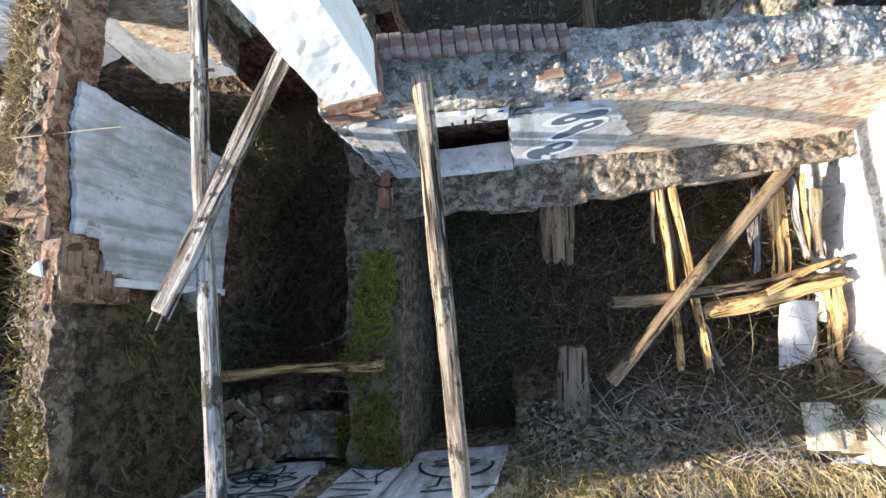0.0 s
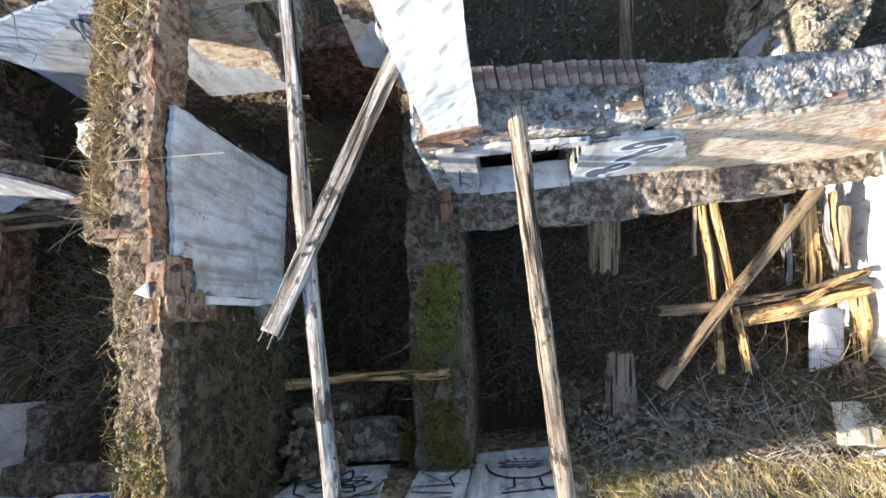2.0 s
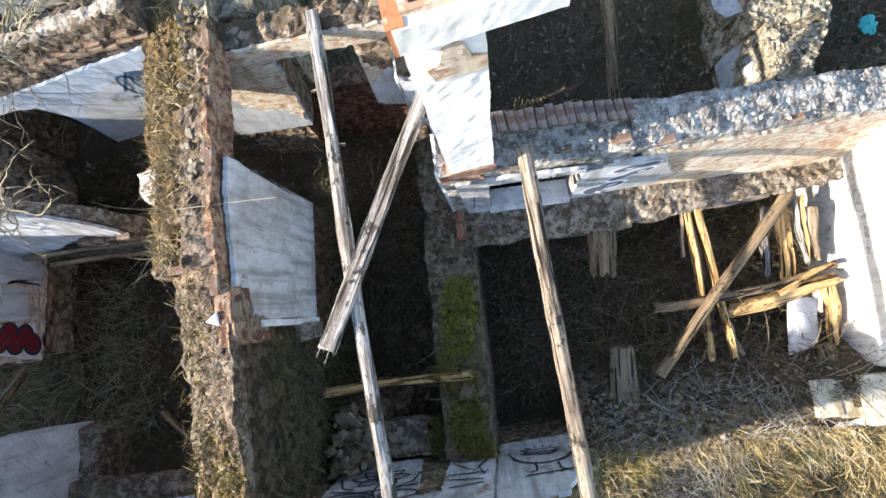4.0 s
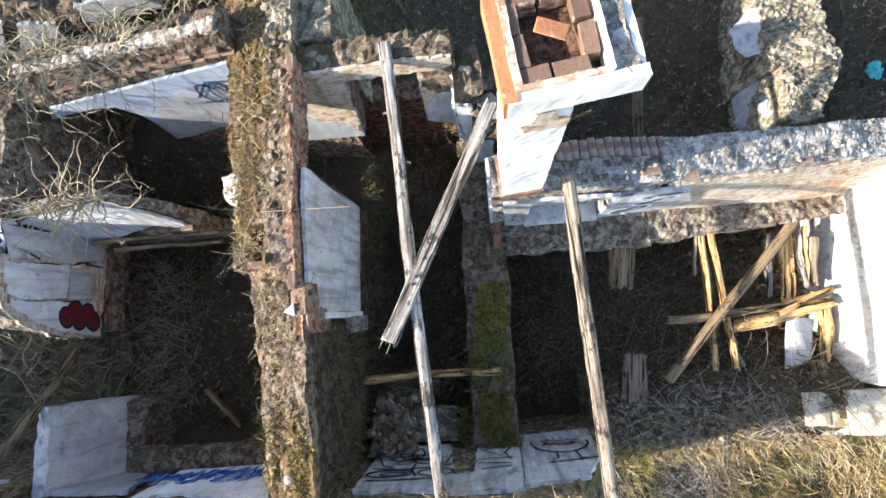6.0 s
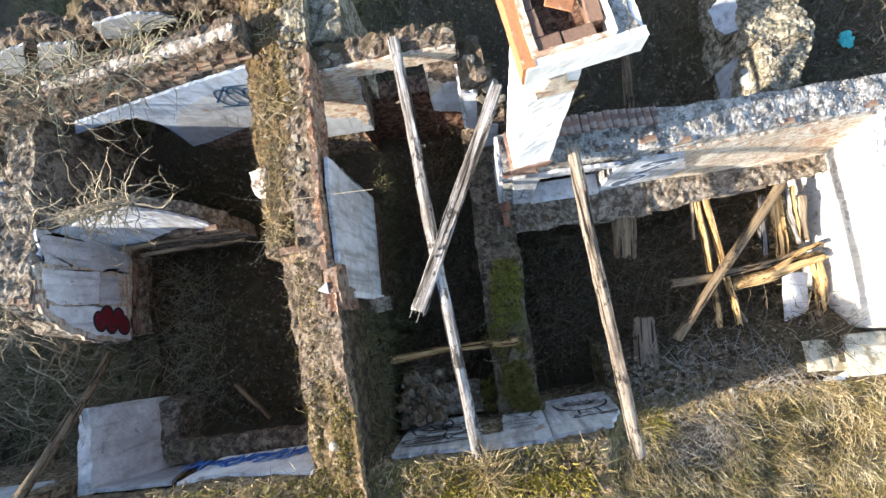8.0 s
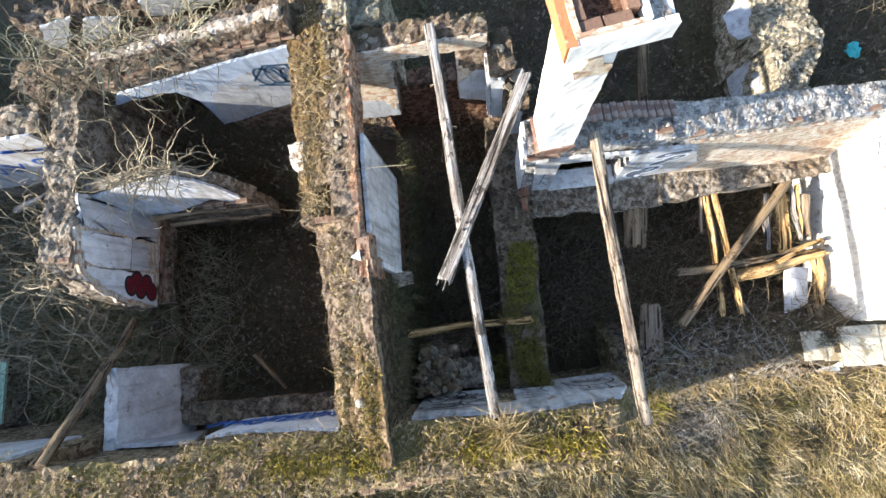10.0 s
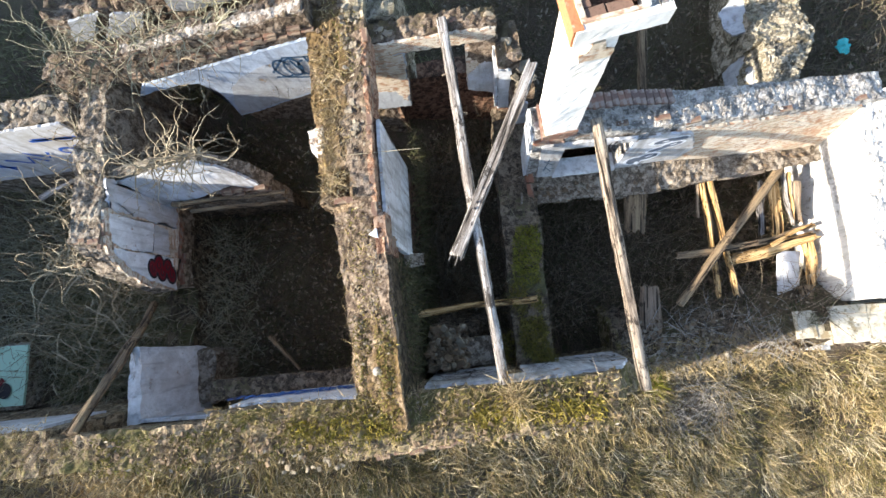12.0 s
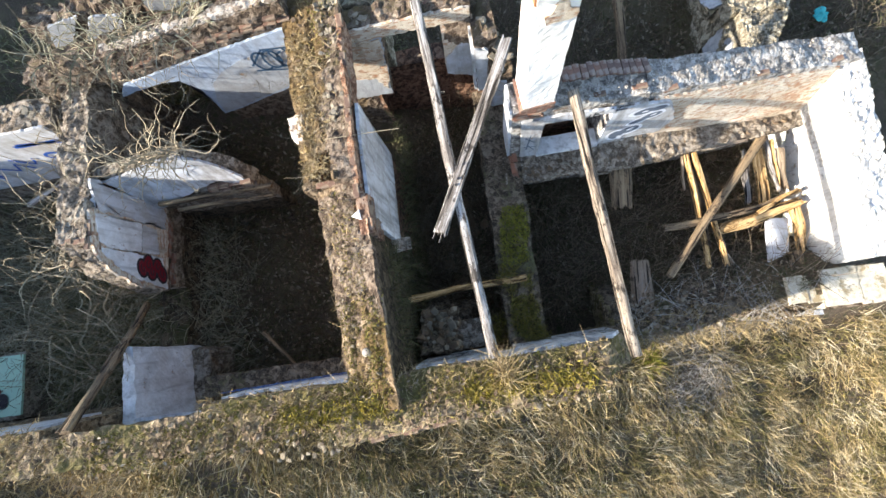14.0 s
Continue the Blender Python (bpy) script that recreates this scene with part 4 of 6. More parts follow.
plaster(gable_wall, [(0.17, 2.72), (0.9, 2.68), (1.6, 2.68), (2.12, 2.7), (2.2, 3.6), (1.6, 4.62), (1.0, 4.56), (0.78, 4.48), (0.44, 4.1), (0.2, 3.5)], (-9.475, 0, 0), NORTH, UP, PLASTER_FLAKED, "ochre bed left where the plaster has fallen", 38, 0.03, 0.03)
plaster(gable_wall, [(0.93, 3.45), (1.56, 3.42), (1.57, 4.0), (1.55, 4.5), (1.02, 4.42), (0.91, 4.2)], (-9.455, 0, 0), NORTH, UP, PLASTER, "", 27)
plaster(gable_wall, [(0.95, 2.95), (1.52, 3.02), (1.55, 3.40), (0.94, 3.43)], (-9.458, 0, 0), NORTH, UP, PLASTER_GREY, "", 33)
plaster(gable_wall, [(1.60, 2.75), (2.12, 2.8), (2.22, 4.6), (1.62, 4.5)], (-9.45, 0, 0), NORTH, UP, PLASTER_GREY, "", 34, 0.025, 0.05)
plaster(gable_wall, [(0.18, 2.74), (0.88, 2.86), (0.88, 4.36), (0.80, 4.34), (0.56, 4.02), (0.34, 3.5)], (-9.44, 0, 0), NORTH, UP, PLASTER, "white plaster with a dark red graffito", 28)
part("fallen_pier", mesh_of(*block_data([(-9.92, -2.66, 3.40), (-9.62, -2.66, 3.40), (-9.64, -1.06, 3.44), (-9.92, -1.06, 3.42)], [(-9.95, -3.0, 1.5), (-9.30, -3.0, 1.55), (-9.38, -1.18, 1.75), (-9.95, -1.18, 1.6)], amp=0.03, seed=26, cell=0.05, ragged=0.07)), PLASTER, gable_wall, "grey-white plaster on a leaning pier")
part("pier_foot", mesh_of(*block_data([(-9.5, -2.5, 2.0), (-9.02, -2.5, 1.95), (-9.0, -1.3, 2.0), (-9.45, -1.26, 2.02)], [(-9.6, -2.5, 0.3), (-8.95, -2.5, 0.3), (-8.9, -1.3, 0.4), (-9.5, -1.12, 0.4)], amp=0.05, seed=27, cell=0.07)), RUBBLE, gable_wall)
# White plaster drawn in grey: the weaker light here is put into its colour.
plaster(far_wall, [(-15.9, 2.7), (-10.45, 2.7), (-10.4, 4.75), (-15.9, 4.7)], (0, 3.45, 0), EAST, UP, PLASTER_GREY, "white plaster with faded blue lettering", 30)
part("plaster_panel", mesh_of(*slab_block(-15.5, -14.55, -2.3, -0.75, 1.6, 1.66, amp=0.01, seed=59)), PAINT_GREEN, far_wall, "pale green painted panel")
plaster(north_ruin, [(0, 0), (0.5, -0.04), (0.98, 0.05), (1.02, 0.22), (0.66, 0.62), (0.3, 0.60), (0.0, 0.45)], (4.46, 5.0, 1.97), NORTH, (-1, 0.1, -0.38), PLASTER_DULL, "grey plaster slab on the ruin", 32)
plaster(north_ruin, [(0, 0), (1.15, 0), (1.1, 0.7), (0.6, 0.9), (0.02, 0.75)], (4.17, 4.66, 0.95), (0.02, -1, 0), (0.16, 0, 1), PLASTER_DULL, "", 36)


# ---- graffiti ----
def strokes(parent, lines, origin, u, v, width, material, label="", lift=0.012):
    """Spray-painted lines: flat ribbons on a plane."""
    u, v, origin = Vector(u).normalized(), Vector(v).normalized(), Vector(origin)
    w = u.cross(v)
    verts, faces = [], []
    for line in lines:
        o = len(verts)
        n = len(line)
        for i, p in enumerate(line):
            a, b = line[max(0, i - 1)], line[min(n - 1, i + 1)]
            d = Vector((b[0] - a[0], b[1] - a[1]))
            d = d.normalized() if d.length else Vector((1, 0))
            s = Vector((-d.y, d.x)) * width / 2
            for k in (-1, 1):
                q = Vector(p) + s * k
                verts.append(origin + u * q.x + v * q.y + w * lift)
        for i in range(n - 1):
            a = o + 2 * i
            faces.append((a, a + 2, a + 3, a + 1))
    return part("graffiti", mesh_of(verts, faces), material, parent, label)


def blob(parent, outline, origin, u, v, material, label="", lift=0.008):
    u, v, origin = Vector(u).normalized(), Vector(v).normalized(), Vector(origin)
    w = u.cross(v)
    bm = bmesh.new()
    f = bm.faces.new([bm.verts.new(origin + u * p[0] + v * p[1] + w * lift) for p in outline])
    bmesh.ops.triangulate(bm, faces=[f])
    return part("graffiti", bm, material, parent, label)


def oval(cx, cy, rx, ry, a0=0, a1=360, n=20, tilt=0):
    c, s = math.cos(radians(tilt)), math.sin(radians(tilt))
    pts = []
    for i in range(n + 1):
        a = radians(a0 + (a1 - a0) * i / n)
        x, y = rx * math.cos(a), ry * math.sin(a)
        pts.append((cx + x * c - y * s, cy + x * s + y * c))
    return pts


# bubble letters on the room wall
F1 = dict(origin=(0, 1.72, 0), u=(1, 0.06, 0), v=UP)
BUBBLES = ((oval(0.80, 3.26, 0.20, 0.24, tilt=20), oval(1.02, 3.36, 0.26, 0.20, tilt=15), oval(1.10, 3.72, 0.24, 0.13, tilt=25), oval(1.30, 3.84, 0.24, 0.15, tilt=15), oval(1.16, 4.08, 0.36, 0.15, tilt=4)))
for k, shape in enumerate(BUBBLES):
    blob(north_room_wall, shape[:-1], material=PAINT_WHITE, lift=0.002 + 0.0006 * k, **F1)
for k, (cx, cy, rx, ry, tilt) in enumerate(((0.80, 3.26, 0.14, 0.18, 20), (1.02, 3.38, 0.19, 0.14, 15), (1.10, 3.72, 0.18, 0.08, 25), (1.30, 3.84, 0.18, 0.10, 15), (1.08, 4.08, 0.18, 0.10, 10), (1.34, 4.09, 0.15, 0.09, 0))):
    blob(north_room_wall, oval(cx, cy, rx, ry, tilt=tilt)[:-1], material=PAINT_SLATE, lift=0.006 + 0.0006 * k, **F1)
for k, (cx, cy, rx, ry, tilt) in enumerate(((1.04, 3.42, 0.08, 0.045, 30), (1.32, 3.86, 0.06, 0.03, 20), (1.10, 4.08, 0.06, 0.03, 0), (0.90, 3.12, 0.05, 0.10, 25))):
    blob(north_room_wall, oval(cx, cy, rx, ry, tilt=tilt)[:-1], material=PAINT_WHITE, lift=0.011 + 0.0006 * k, **F1)
strokes(north_room_wall, [[(-0.1, 4.5), (-0.1, 4.36), (0.02, 4.36), (0.04, 4.5)], [(0.12, 4.52), (0.1, 4.38)], [(0.25, 4.52), (0.13, 4.45), (0.25, 4.38)], [(0.42, 4.54), (0.33, 4.52), (0.32, 4.4)], [(0.33, 4.46), (0.42, 4.47)],
    [(0.72, 4.5), (0.55, 4.52), (0.5, 4.42), (0.7, 4.38)]], width=0.03, material=PAINT_BLACK, label="black sprayed letters", **F1)
strokes(north_room_wall, [[(-1.05, 4.0), (-0.85, 3.75)], [(-1.0, 3.7), (-0.85, 3.4), (-0.95, 3.3)], [(-1.05, 3.6), (-0.8, 3.55)], [(-0.95, 4.1), (-1.0, 3.45)]], origin=(0, 1.715, 0), u=EAST, v=UP, width=0.018, material=PAINT_NAVY)
# drawings on the front wall
F2 = dict(origin=(0, -1.962, 0), u=(-1, -0.03, 0), v=UP)


def petal(cx, cy, angle, length, wide, n=10):
    """A pointed leaf outline from a centre."""
    c, q = math.cos(radians(angle)), math.sin(radians(angle))
    side = [(length * k / n, wide * math.sin(math.pi * (k / n) ** 0.8)) for k in range(n + 1)]
    return [(cx + x * c - y * q, cy + x * q + y * c) for x, y in side + [(x, -y) for x, y in reversed(side)]]


strokes(front_wall, [petal(2.82, 3.42, a, r, 0.10) for a, r in ((-90, 0.52), (-140, 0.40), (-42, 0.42), (-8, 0.46), (188, 0.44), (35, 0.34), (145, 0.36))]
    + [oval(2.82, 3.42, 0.07, 0.07, n=10), oval(2.82, 3.36, 0.16, 0.13, 200, 340, n=10), oval(3.12, 3.98, 0.34, 0.13), oval(3.05, 4.0, 0.2, 0.06), oval(2.42, 3.98, 0.26, 0.13), [(3.42, 3.75), (3.0, 3.84), (2.6, 3.8), (2.2, 3.7)], [(2.78, 3.6), (2.8, 3.85), (2.7, 4.1)], [(3.4, 4.2), (2.9, 4.22), (2.3, 4.18)], [(3.45, 3.3), (3.3, 3.65), (3.1, 3.75)], [(2.25, 3.3), (2.3, 3.6), (2.5, 3.74)]], width=0.034, material=PAINT_BLACK, label="black flower-like line drawing", **F2)
strokes(front_wall, [[(1.3, 3.1), (1.8, 3.05)], [(1.8, 3.1), (1.45, 3.45), (1.3, 3.1)], [(1.25, 3.5), (1.8, 3.55)], [(1.75, 2.8), (1.6, 2.85)], [(1.75, 2.9), (1.65, 2.95)], [(2.3, 3.3), (1.95, 3.25)], [(1.8, 3.7), (1.3, 3.75)], [(1.3, 3.85), (1.75, 3.95)], [(1.25, 2.95), (1.4, 3.3), (1.3, 3.6)]], width=0.026, material=PAINT_BLACK, **F2)
strokes(front_wall, [oval(0.5, 3.0, 0.45, 0.4, 20, 200), oval(0.5, 2.9, 0.46, 0.5, 0, 180), [(0.3, 3.4), (0.28, 3.65), (0.2, 3.68)], [(0.6, 3.4), (0.6, 3.65), (0.7, 3.7)], [(0.2, 2.85), (0.8, 2.85)], [(0.25, 2.95), (0.75, 2.96)], [(0.3, 3.05), (0.8, 3.03)],
    [(-0.05, 3.65), (0.75, 3.8)]] + [[(0.5 + 0.2 * math.cos(a), 2.9 + 0.13 * math.sin(a)), (0.5 + 0.3 * math.cos(a), 2.9 + 0.2 * math.sin(a))] for a in [i * 0.5 for i in range(12)]], width=0.03, material=PAINT_BLACK, label="black oval figure", **F2)
rg = random.Random(12)
strokes(front_wall, [[(4.7 + i * 0.18 + rg.uniform(-0.1, 0.1), 3.5 + rg.uniform(-0.1, 0.3)), (4.85 + i * 0.18, 3.75 + rg.uniform(-0.2, 0.25)), (5.0 + i * 0.18, 3.5 + rg.uniform(-0.1, 0.3)), (5.1 + i * 0.18, 3.8 + rg.uniform(-0.2, 0.2))] for i in range(14)], origin=(0, -1.962, 0), u=(-1, -0.03, 0), v=UP, width=0.11, material=PAINT_BLUE, label="bright blue sprayed scrawl")
strokes(front_wall, [[(4.8 + i * 0.2 + rg.uniform(-0.1, 0.1), 3.5 + rg.uniform(-0.1, 0.5)), (4.95 + i * 0.2, 3.75 + rg.uniform(-0.2, 0.35)), (5.1 + i * 0.2, 3.55 + rg.uniform(-0.1, 0.5))] for i in range(12)], origin=(0, -1.955, 0), u=(-1, -0.03, 0), v=UP, width=0.05, material=PAINT_SKY, label="lighter blue sprayed lines")
F3 = dict(origin=(0, 4.222, 0), u=EAST, v=UP)
strokes(yard_wall, [oval(-5.95 + 0.25 * i + rg.uniform(-0.05, 0.05), 4.25 + rg.uniform(-0.08, 0.08), 0.16, 0.2 + rg.uniform(0, 0.1), rg.uniform(0, 90), rg.uniform(270, 400)) for i in range(4)] + [[(-6.2, 4.2), (-5.8, 4.6), (-5.1, 4.5)], [(-6.2, 4.05), (-5.6, 3.9), (-5.1, 4.05)], [(-5.7, 4.5), (-5.6, 4.0)], [(-5.4, 4.55), (-5.3, 4.0)]], width=0.05, material=PAINT_NAVY, label="dark blue tangled lettering", **F3)
F4 = dict(origin=(-9.41, 0, 0), u=NORTH, v=UP)
LOOPS = ((0.50, 2.93, 0.18, 0.11, 20), (0.66, 3.05, 0.15, 0.10, 0), (0.52, 3.20, 0.16, 0.10, 10), (0.68, 3.30, 0.18, 0.11, 0), (0.58, 3.45, 0.17, 0.09, 15))
for k, (cx, cy, rx, ry, tilt) in enumerate(LOOPS):
    blob(gable_wall, oval(cx, cy, rx + 0.05, ry + 0.05, tilt=tilt)[:-1], material=PAINT_BLACK, label="" if k else "dark red bubble graffito", lift=0.008 + 0.0005 * k, **F4)
for k, (cx, cy, rx, ry, tilt) in enumerate(LOOPS):
    blob(gable_wall, oval(cx, cy, rx, ry, tilt=tilt)[:-1], material=PAINT_RED, lift=0.012 + 0.0005 * k, **F4)
strokes(gable_wall, [oval(cx, cy, rx * 0.45, ry * 0.4, 0, 300, tilt=tilt) for cx, cy, rx, ry, tilt in LOOPS], width=0.022, material=PAINT_BLACK, lift=0.0165, **F4)
F5 = dict(origin=(0, 3.42, 0), u=EAST, v=UP)  # far wall
strokes(far_wall, [[(-11.6, 4.3), (-10.5, 4.25)], [(-11.5, 4.35), (-10.6, 4.2)]], width=0.1, material=PAINT_BLUE, **F5)
strokes(far_wall, [oval(-11.3, 3.75, 0.16, 0.13), oval(-10.9, 3.8, 0.14, 0.12), [(-12.3, 3.9), (-12.0, 3.55), (-11.8, 3.8)], [(-13.0, 3.7), (-12.6, 3.4), (-12.4, 3.7), (-12.2, 3.4)], [(-13.6, 3.5), (-13.2, 3.3)], [(-13.4, 3.6), (-13.3, 3.2)]], width=0.07, material=PAINT_BLUE, label="faded blue letters", **F5)
strokes(far_wall, [[(-2.1, 0.3), (-1.9, 0.5), (-1.6, 0.2)]], origin=(-14.95, 0, 1.68), u=NORTH, v=(-1, 0, 0), width=0.14, material=PAINT_RED)
blob(far_wall, oval(-1.9, 0.1, 0.2, 0.2)[:-1], origin=(-15.0, 0, 1.68), u=NORTH, v=(-1, 0, 0), material=PAINT_BLACK)


# ---- chimney ----
def build_chimney():
    base = new("chimney")
    base.matrix_basis = pose(-0.92, 2.0, 4.95, 0, 0, 4)
    tagged(base, "tall white plastered chimney with an open brick top", "chimney")
    part("plinth", mesh_of(*slab_block(-0.29, 0.27, -0.27, 0.3, -0.02, 0.14, amp=0.02, seed=31, cell=0.05)), BRICK, base, "exposed brick foot")
    part("shaft", mesh_of(*slab_block(-0.25, 0.25, -0.25, 0.27, 0.1, 2.5, amp=0.014, seed=32, cell=0.06)), WHITEWASH, base)
    m = pose(0.03, 0, 0, 0, 0, 2.5)

    def turned(data):
        return [m @ Vector(v) for v in data[0]], data[1]

    collar = part("collar", mesh_of(*joined([turned(d) for d in (
        slab_block(-0.30, 0.68, -0.29, -0.2, 2.45, 2.66, amp=0.008, seed=33, cell=0.05),
                slab_block(0.62, 0.68, -0.21, 0.6, 2.45, 2.62, amp=0.02, seed=35, cell=0.05),
        slab_block(-0.22, 0.68, 0.55, 0.63, 2.45, 2.66, amp=0.008, seed=36, cell=0.05))])), WHITEWASH, base, "white plaster collar")
    # Dark slab closing the flue just under the rim.
    part("flue_floor", mesh_of(*turned(slab_block(-0.28, 0.66, -0.22, 0.6, 2.45, 2.52, amp=0.004, seed=37, cell=0.08))), DARKWALL, base, "dark flue bottom")
    part("west_face", mesh_of(*turned(slab_block(-0.33, -0.22, -0.28, 0.63, 2.44, 2.67, amp=0.006, seed=34, cell=0.05))), TERRACOTTA, base, "orange rendered side")
    part("rim", mesh_of(*turned(slab_block(0.42, 0.45, -0.2, 0.55, 2.5, 2.7, amp=0.006, seed=38, cell=0.05))), WHITEWASH, base)
    part("rough_fill", mesh_of(*turned(slab_block(0.45, 0.62, -0.2, 0.55, 2.5, 2.66, amp=0.05, seed=39, cell=0.05))), PALE, base, "crumbled mortar and rubble")
    part("rim", mesh_of(*turned(slab_block(-0.23, 0.43, -0.22, -0.18, 2.5, 2.7, amp=0.006, seed=40, cell=0.05))), PLASTER_FLAKED, base)
    part("rim", mesh_of(*turned(slab_block(-0.235, -0.175, -0.2, 0.58, 2.5, 2.69, amp=0.012, seed=86, cell=0.04))), PLASTER_FLAKED, base, "cream mortar rim")
    part("plaster_panel", sheet([(-0.10, 2.06), (0.24, 2.08), (0.25, 2.2), (0.10, 2.26), (0.12, 2.38), (-0.02, 2.36), (-0.06, 2.24), (-0.14, 2.2)], (0, -0.262, 0), EAST, UP, 0.008, 0.02, 87), PLASTER_FLAKED, base, "bare courses where the whitewash has fallen")
    long = [brick_mesh(0.25, 0.12, 0.065, s, BRICK_SOOT) for s in range(4)]
    k = 0
    for level in range(2):
        z = 2.56 + 0.07 * level
        for x, y, r in ((-0.08, -0.11, 0), (0.19, -0.10, 0), (0.35, 0.09, 90), (0.34, 0.36, 90), (0.19, 0.49, 0), (-0.08, 0.5, 0), (-0.15, 0.09, 90), (-0.16, 0.35, 90)):
            ob = new("brick", long[k % 4])
            ob.parent = base
            ob.matrix_basis = m @ pose(x + RNG.uniform(-0.01, 0.01), y + RNG.uniform(-0.01, 0.01), z + RNG.uniform(-0.005, 0.012), 0, 0, r + RNG.uniform(-3, 3) )
            k += 1
    tile = part("tile", brick_mesh(0.24, 0.12, 0.02, 9, TERRACOTTA), TERRACOTTA, base, "orange tile lying in the flue", m @ pose(0.1, 0.2, 2.68, 0, 12, -25))
    part("wire", mesh_of(*stems_data([m @ Vector((0.55, -0.25, 2.67))], random.Random(3), (0.2, 0.22), 0.006, 0.2)), DEAD_STEM, base)


build_chimney()

# ---- beams and timbers ----
long_beam = timber("roof_beam", (-2.63, 4.05, 5.15), (-2.2, -2.05, 4.9), 0.18, 0.16, WOOD, "long weathered grey beam lying across the roofless room", seed=1, group="fallen roof beams", roundness=0.7)
timber("roof_beam", (-0.33, 1.95, 4.98), (-0.07, -2.3, 4.68), 0.19, 0.18, WOOD_BROWN, "weathered round beam resting on both walls", seed=2, group="fallen roof beams", roundness=0.85, wob=0.022)
for z, side in ((1.75, 1), (1.0, -1), (3.1, 1)):
    me, m = timber_data((0.06 * side, 0, z), (0.15 * side, 0.01, z + 0.02), 0.05, 0.04, seed=60 + int(z * 4), ring=6, taper=0.9, wob=0.002)
    part("peg", me, WOOD_TAN, long_beam, "short pale wooden peg", at=m)
plank = timber("plank", (-1.22, 2.98, 5.14), (-2.72, -0.02, 5.13), 0.18, 0.07, WOOD, "splintered grey plank with bolt holes lying over a beam", "plank", seed=3, roundness=0.15, taper=1.15, splinter=0.16, ring=18)
timber("joist", (-3.95, -0.86, 2.9), (-1.38, -0.72, 3.06), 0.15, 0.10, WOOD_SUNLIT, "thin rotten joist bridging to the low inner wall", "joist", seed=4, wob=0.02, splinter=0.1)
timber("log_brace", (3.95, 1.5, 2.45), (1.48, -1.12, 2.55), 0.18, 0.18, WOOD_DARK, "round diagonal log leaning over broken joists", "log", seed=5, roundness=1.0)
JOIST = "splintered yellowish floor joist set in the wall"
for k, (a, b, w, h, m) in enumerate((
        ((2.45, 1.45, 2.38), (2.47, -1.02, 2.12), 0.09, 0.15, WOOD_SUNLIT), ((2.61, 1.45, 2.38), (2.76, -1.0, 2.12), 0.10, 0.14, WOOD_SUNLIT), ((2.53, 1.45, 2.26), (2.60, -0.6, 2.02), 0.07, 0.1, WOOD_DARK), ((2.32, 1.4, 2.35), (2.30, 0.7, 2.2), 0.05, 0.08, WOOD_TAN),
        ((1.68, -0.13, 2.36), (3.5, 0.03, 2.28), 0.15, 0.08, WOOD_DARK), ((2.88, -0.3, 2.14), (4.48, 0.02, 2.16), 0.24, 0.24, WOOD_SUNLIT),
        ((3.86, 1.25, 2.32), (3.82, 0.14, 2.14), 0.24, 0.06, WOOD_SUNLIT), ((4.02, 1.4, 2.38), (4.14, 0.36, 2.16), 0.07, 0.10, WOOD), ((4.13, 1.4, 2.38), (4.21, 0.36, 2.16), 0.06, 0.09, WOOD_SUNLIT), ((4.27, 1.2, 2.34), (4.31, 0.36, 2.14), 0.15, 0.07, WOOD_TAN),
        ((3.5, -0.06, 2.40), (4.45, 0.32, 2.28), 0.09, 0.05, WOOD_SUNLIT), ((3.3, 0.02, 2.36), (4.5, 0.26, 2.26), 0.08, 0.05, WOOD_DARK), ((4.42, 0.06, 2.10), (4.39, -0.95, 1.98), 0.20, 0.12, WOOD_SUNLIT), ((3.70, 1.3, 2.2), (3.62, 0.25, 2.0), 0.16, 0.05, WOOD),
        ((2.72, 1.42, 2.44), (3.66, 1.46, 2.42), 0.10, 0.10, WOOD_BROWN), ((2.78, -0.4, 2.1), (3.0, -1.0, 2.0), 0.06, 0.06, WOOD_TAN))):
    timber("joist", a, b, w, h, m, JOIST, "joist", seed=20 + k, group="floor joists", wob=0.02, splinter=0.14, ring=14, roundness=0.95 if w > 0.22 and h > 0.2 else 0.35)
timber("board", (4.06, -0.2, 2.0), (3.93, -1.16, 1.93), 0.44, 0.04, PLASTER_GREY, "grey painted board standing among the joists", "board", seed=34, roundness=0.05, taper=0.95)
timber("log", (4.15, -0.95, 2.08), (4.2, -1.3, 2.05), 0.24, 0.24, WOOD_DARK, "short dark log lying by the steps", "log", seed=35, roundness=1.0)
def splinters(ob, w, h, at, rng, material, n=6, length=(0.1, 0.28)):
    """Torn strands standing out of a broken timber end."""
    for k in range(n):
        x, y, L = rng.uniform(-0.42, 0.42) * w, rng.uniform(-0.3, 0.3) * h, rng.uniform(*length)
        me, m = timber_data((x, y, at - 0.08), (x * 1.1, y, at + L), rng.uniform(0.025, 0.06), rng.uniform(0.02, 0.04), seed=k + 3, taper=0.3, ring=6, wob=0.004)
        part("splinter", me, material, ob, at=m)


stub = timber("beam_stub", (1.05, 1.5, 2.45), (1.04, 0.56, 2.05), 0.48, 0.24, WOOD_DARK, "broken thick beam stub projecting from the wall", "beam", seed=10, splinter=0.16, ring=16, roundness=0.8, step=0.05)
splinters(stub, 0.46, 0.16, 0.98, random.Random(5), WOOD_DARK, 4, (0.04, 0.14))
post = timber("post", (1.02, -1.78, 2.0), (1.10, -0.70, 2.2), 0.46, 0.2, WOOD_STUMP, "broken leaning timber post on the rubble", "post", seed=11, splinter=0.14, ring=18, taper=0.8, roundness=0.6, step=0.05)
splinters(post, 0.40, 0.12, 1.06, random.Random(6), WOOD_STUMP, 4, (0.04, 0.12))
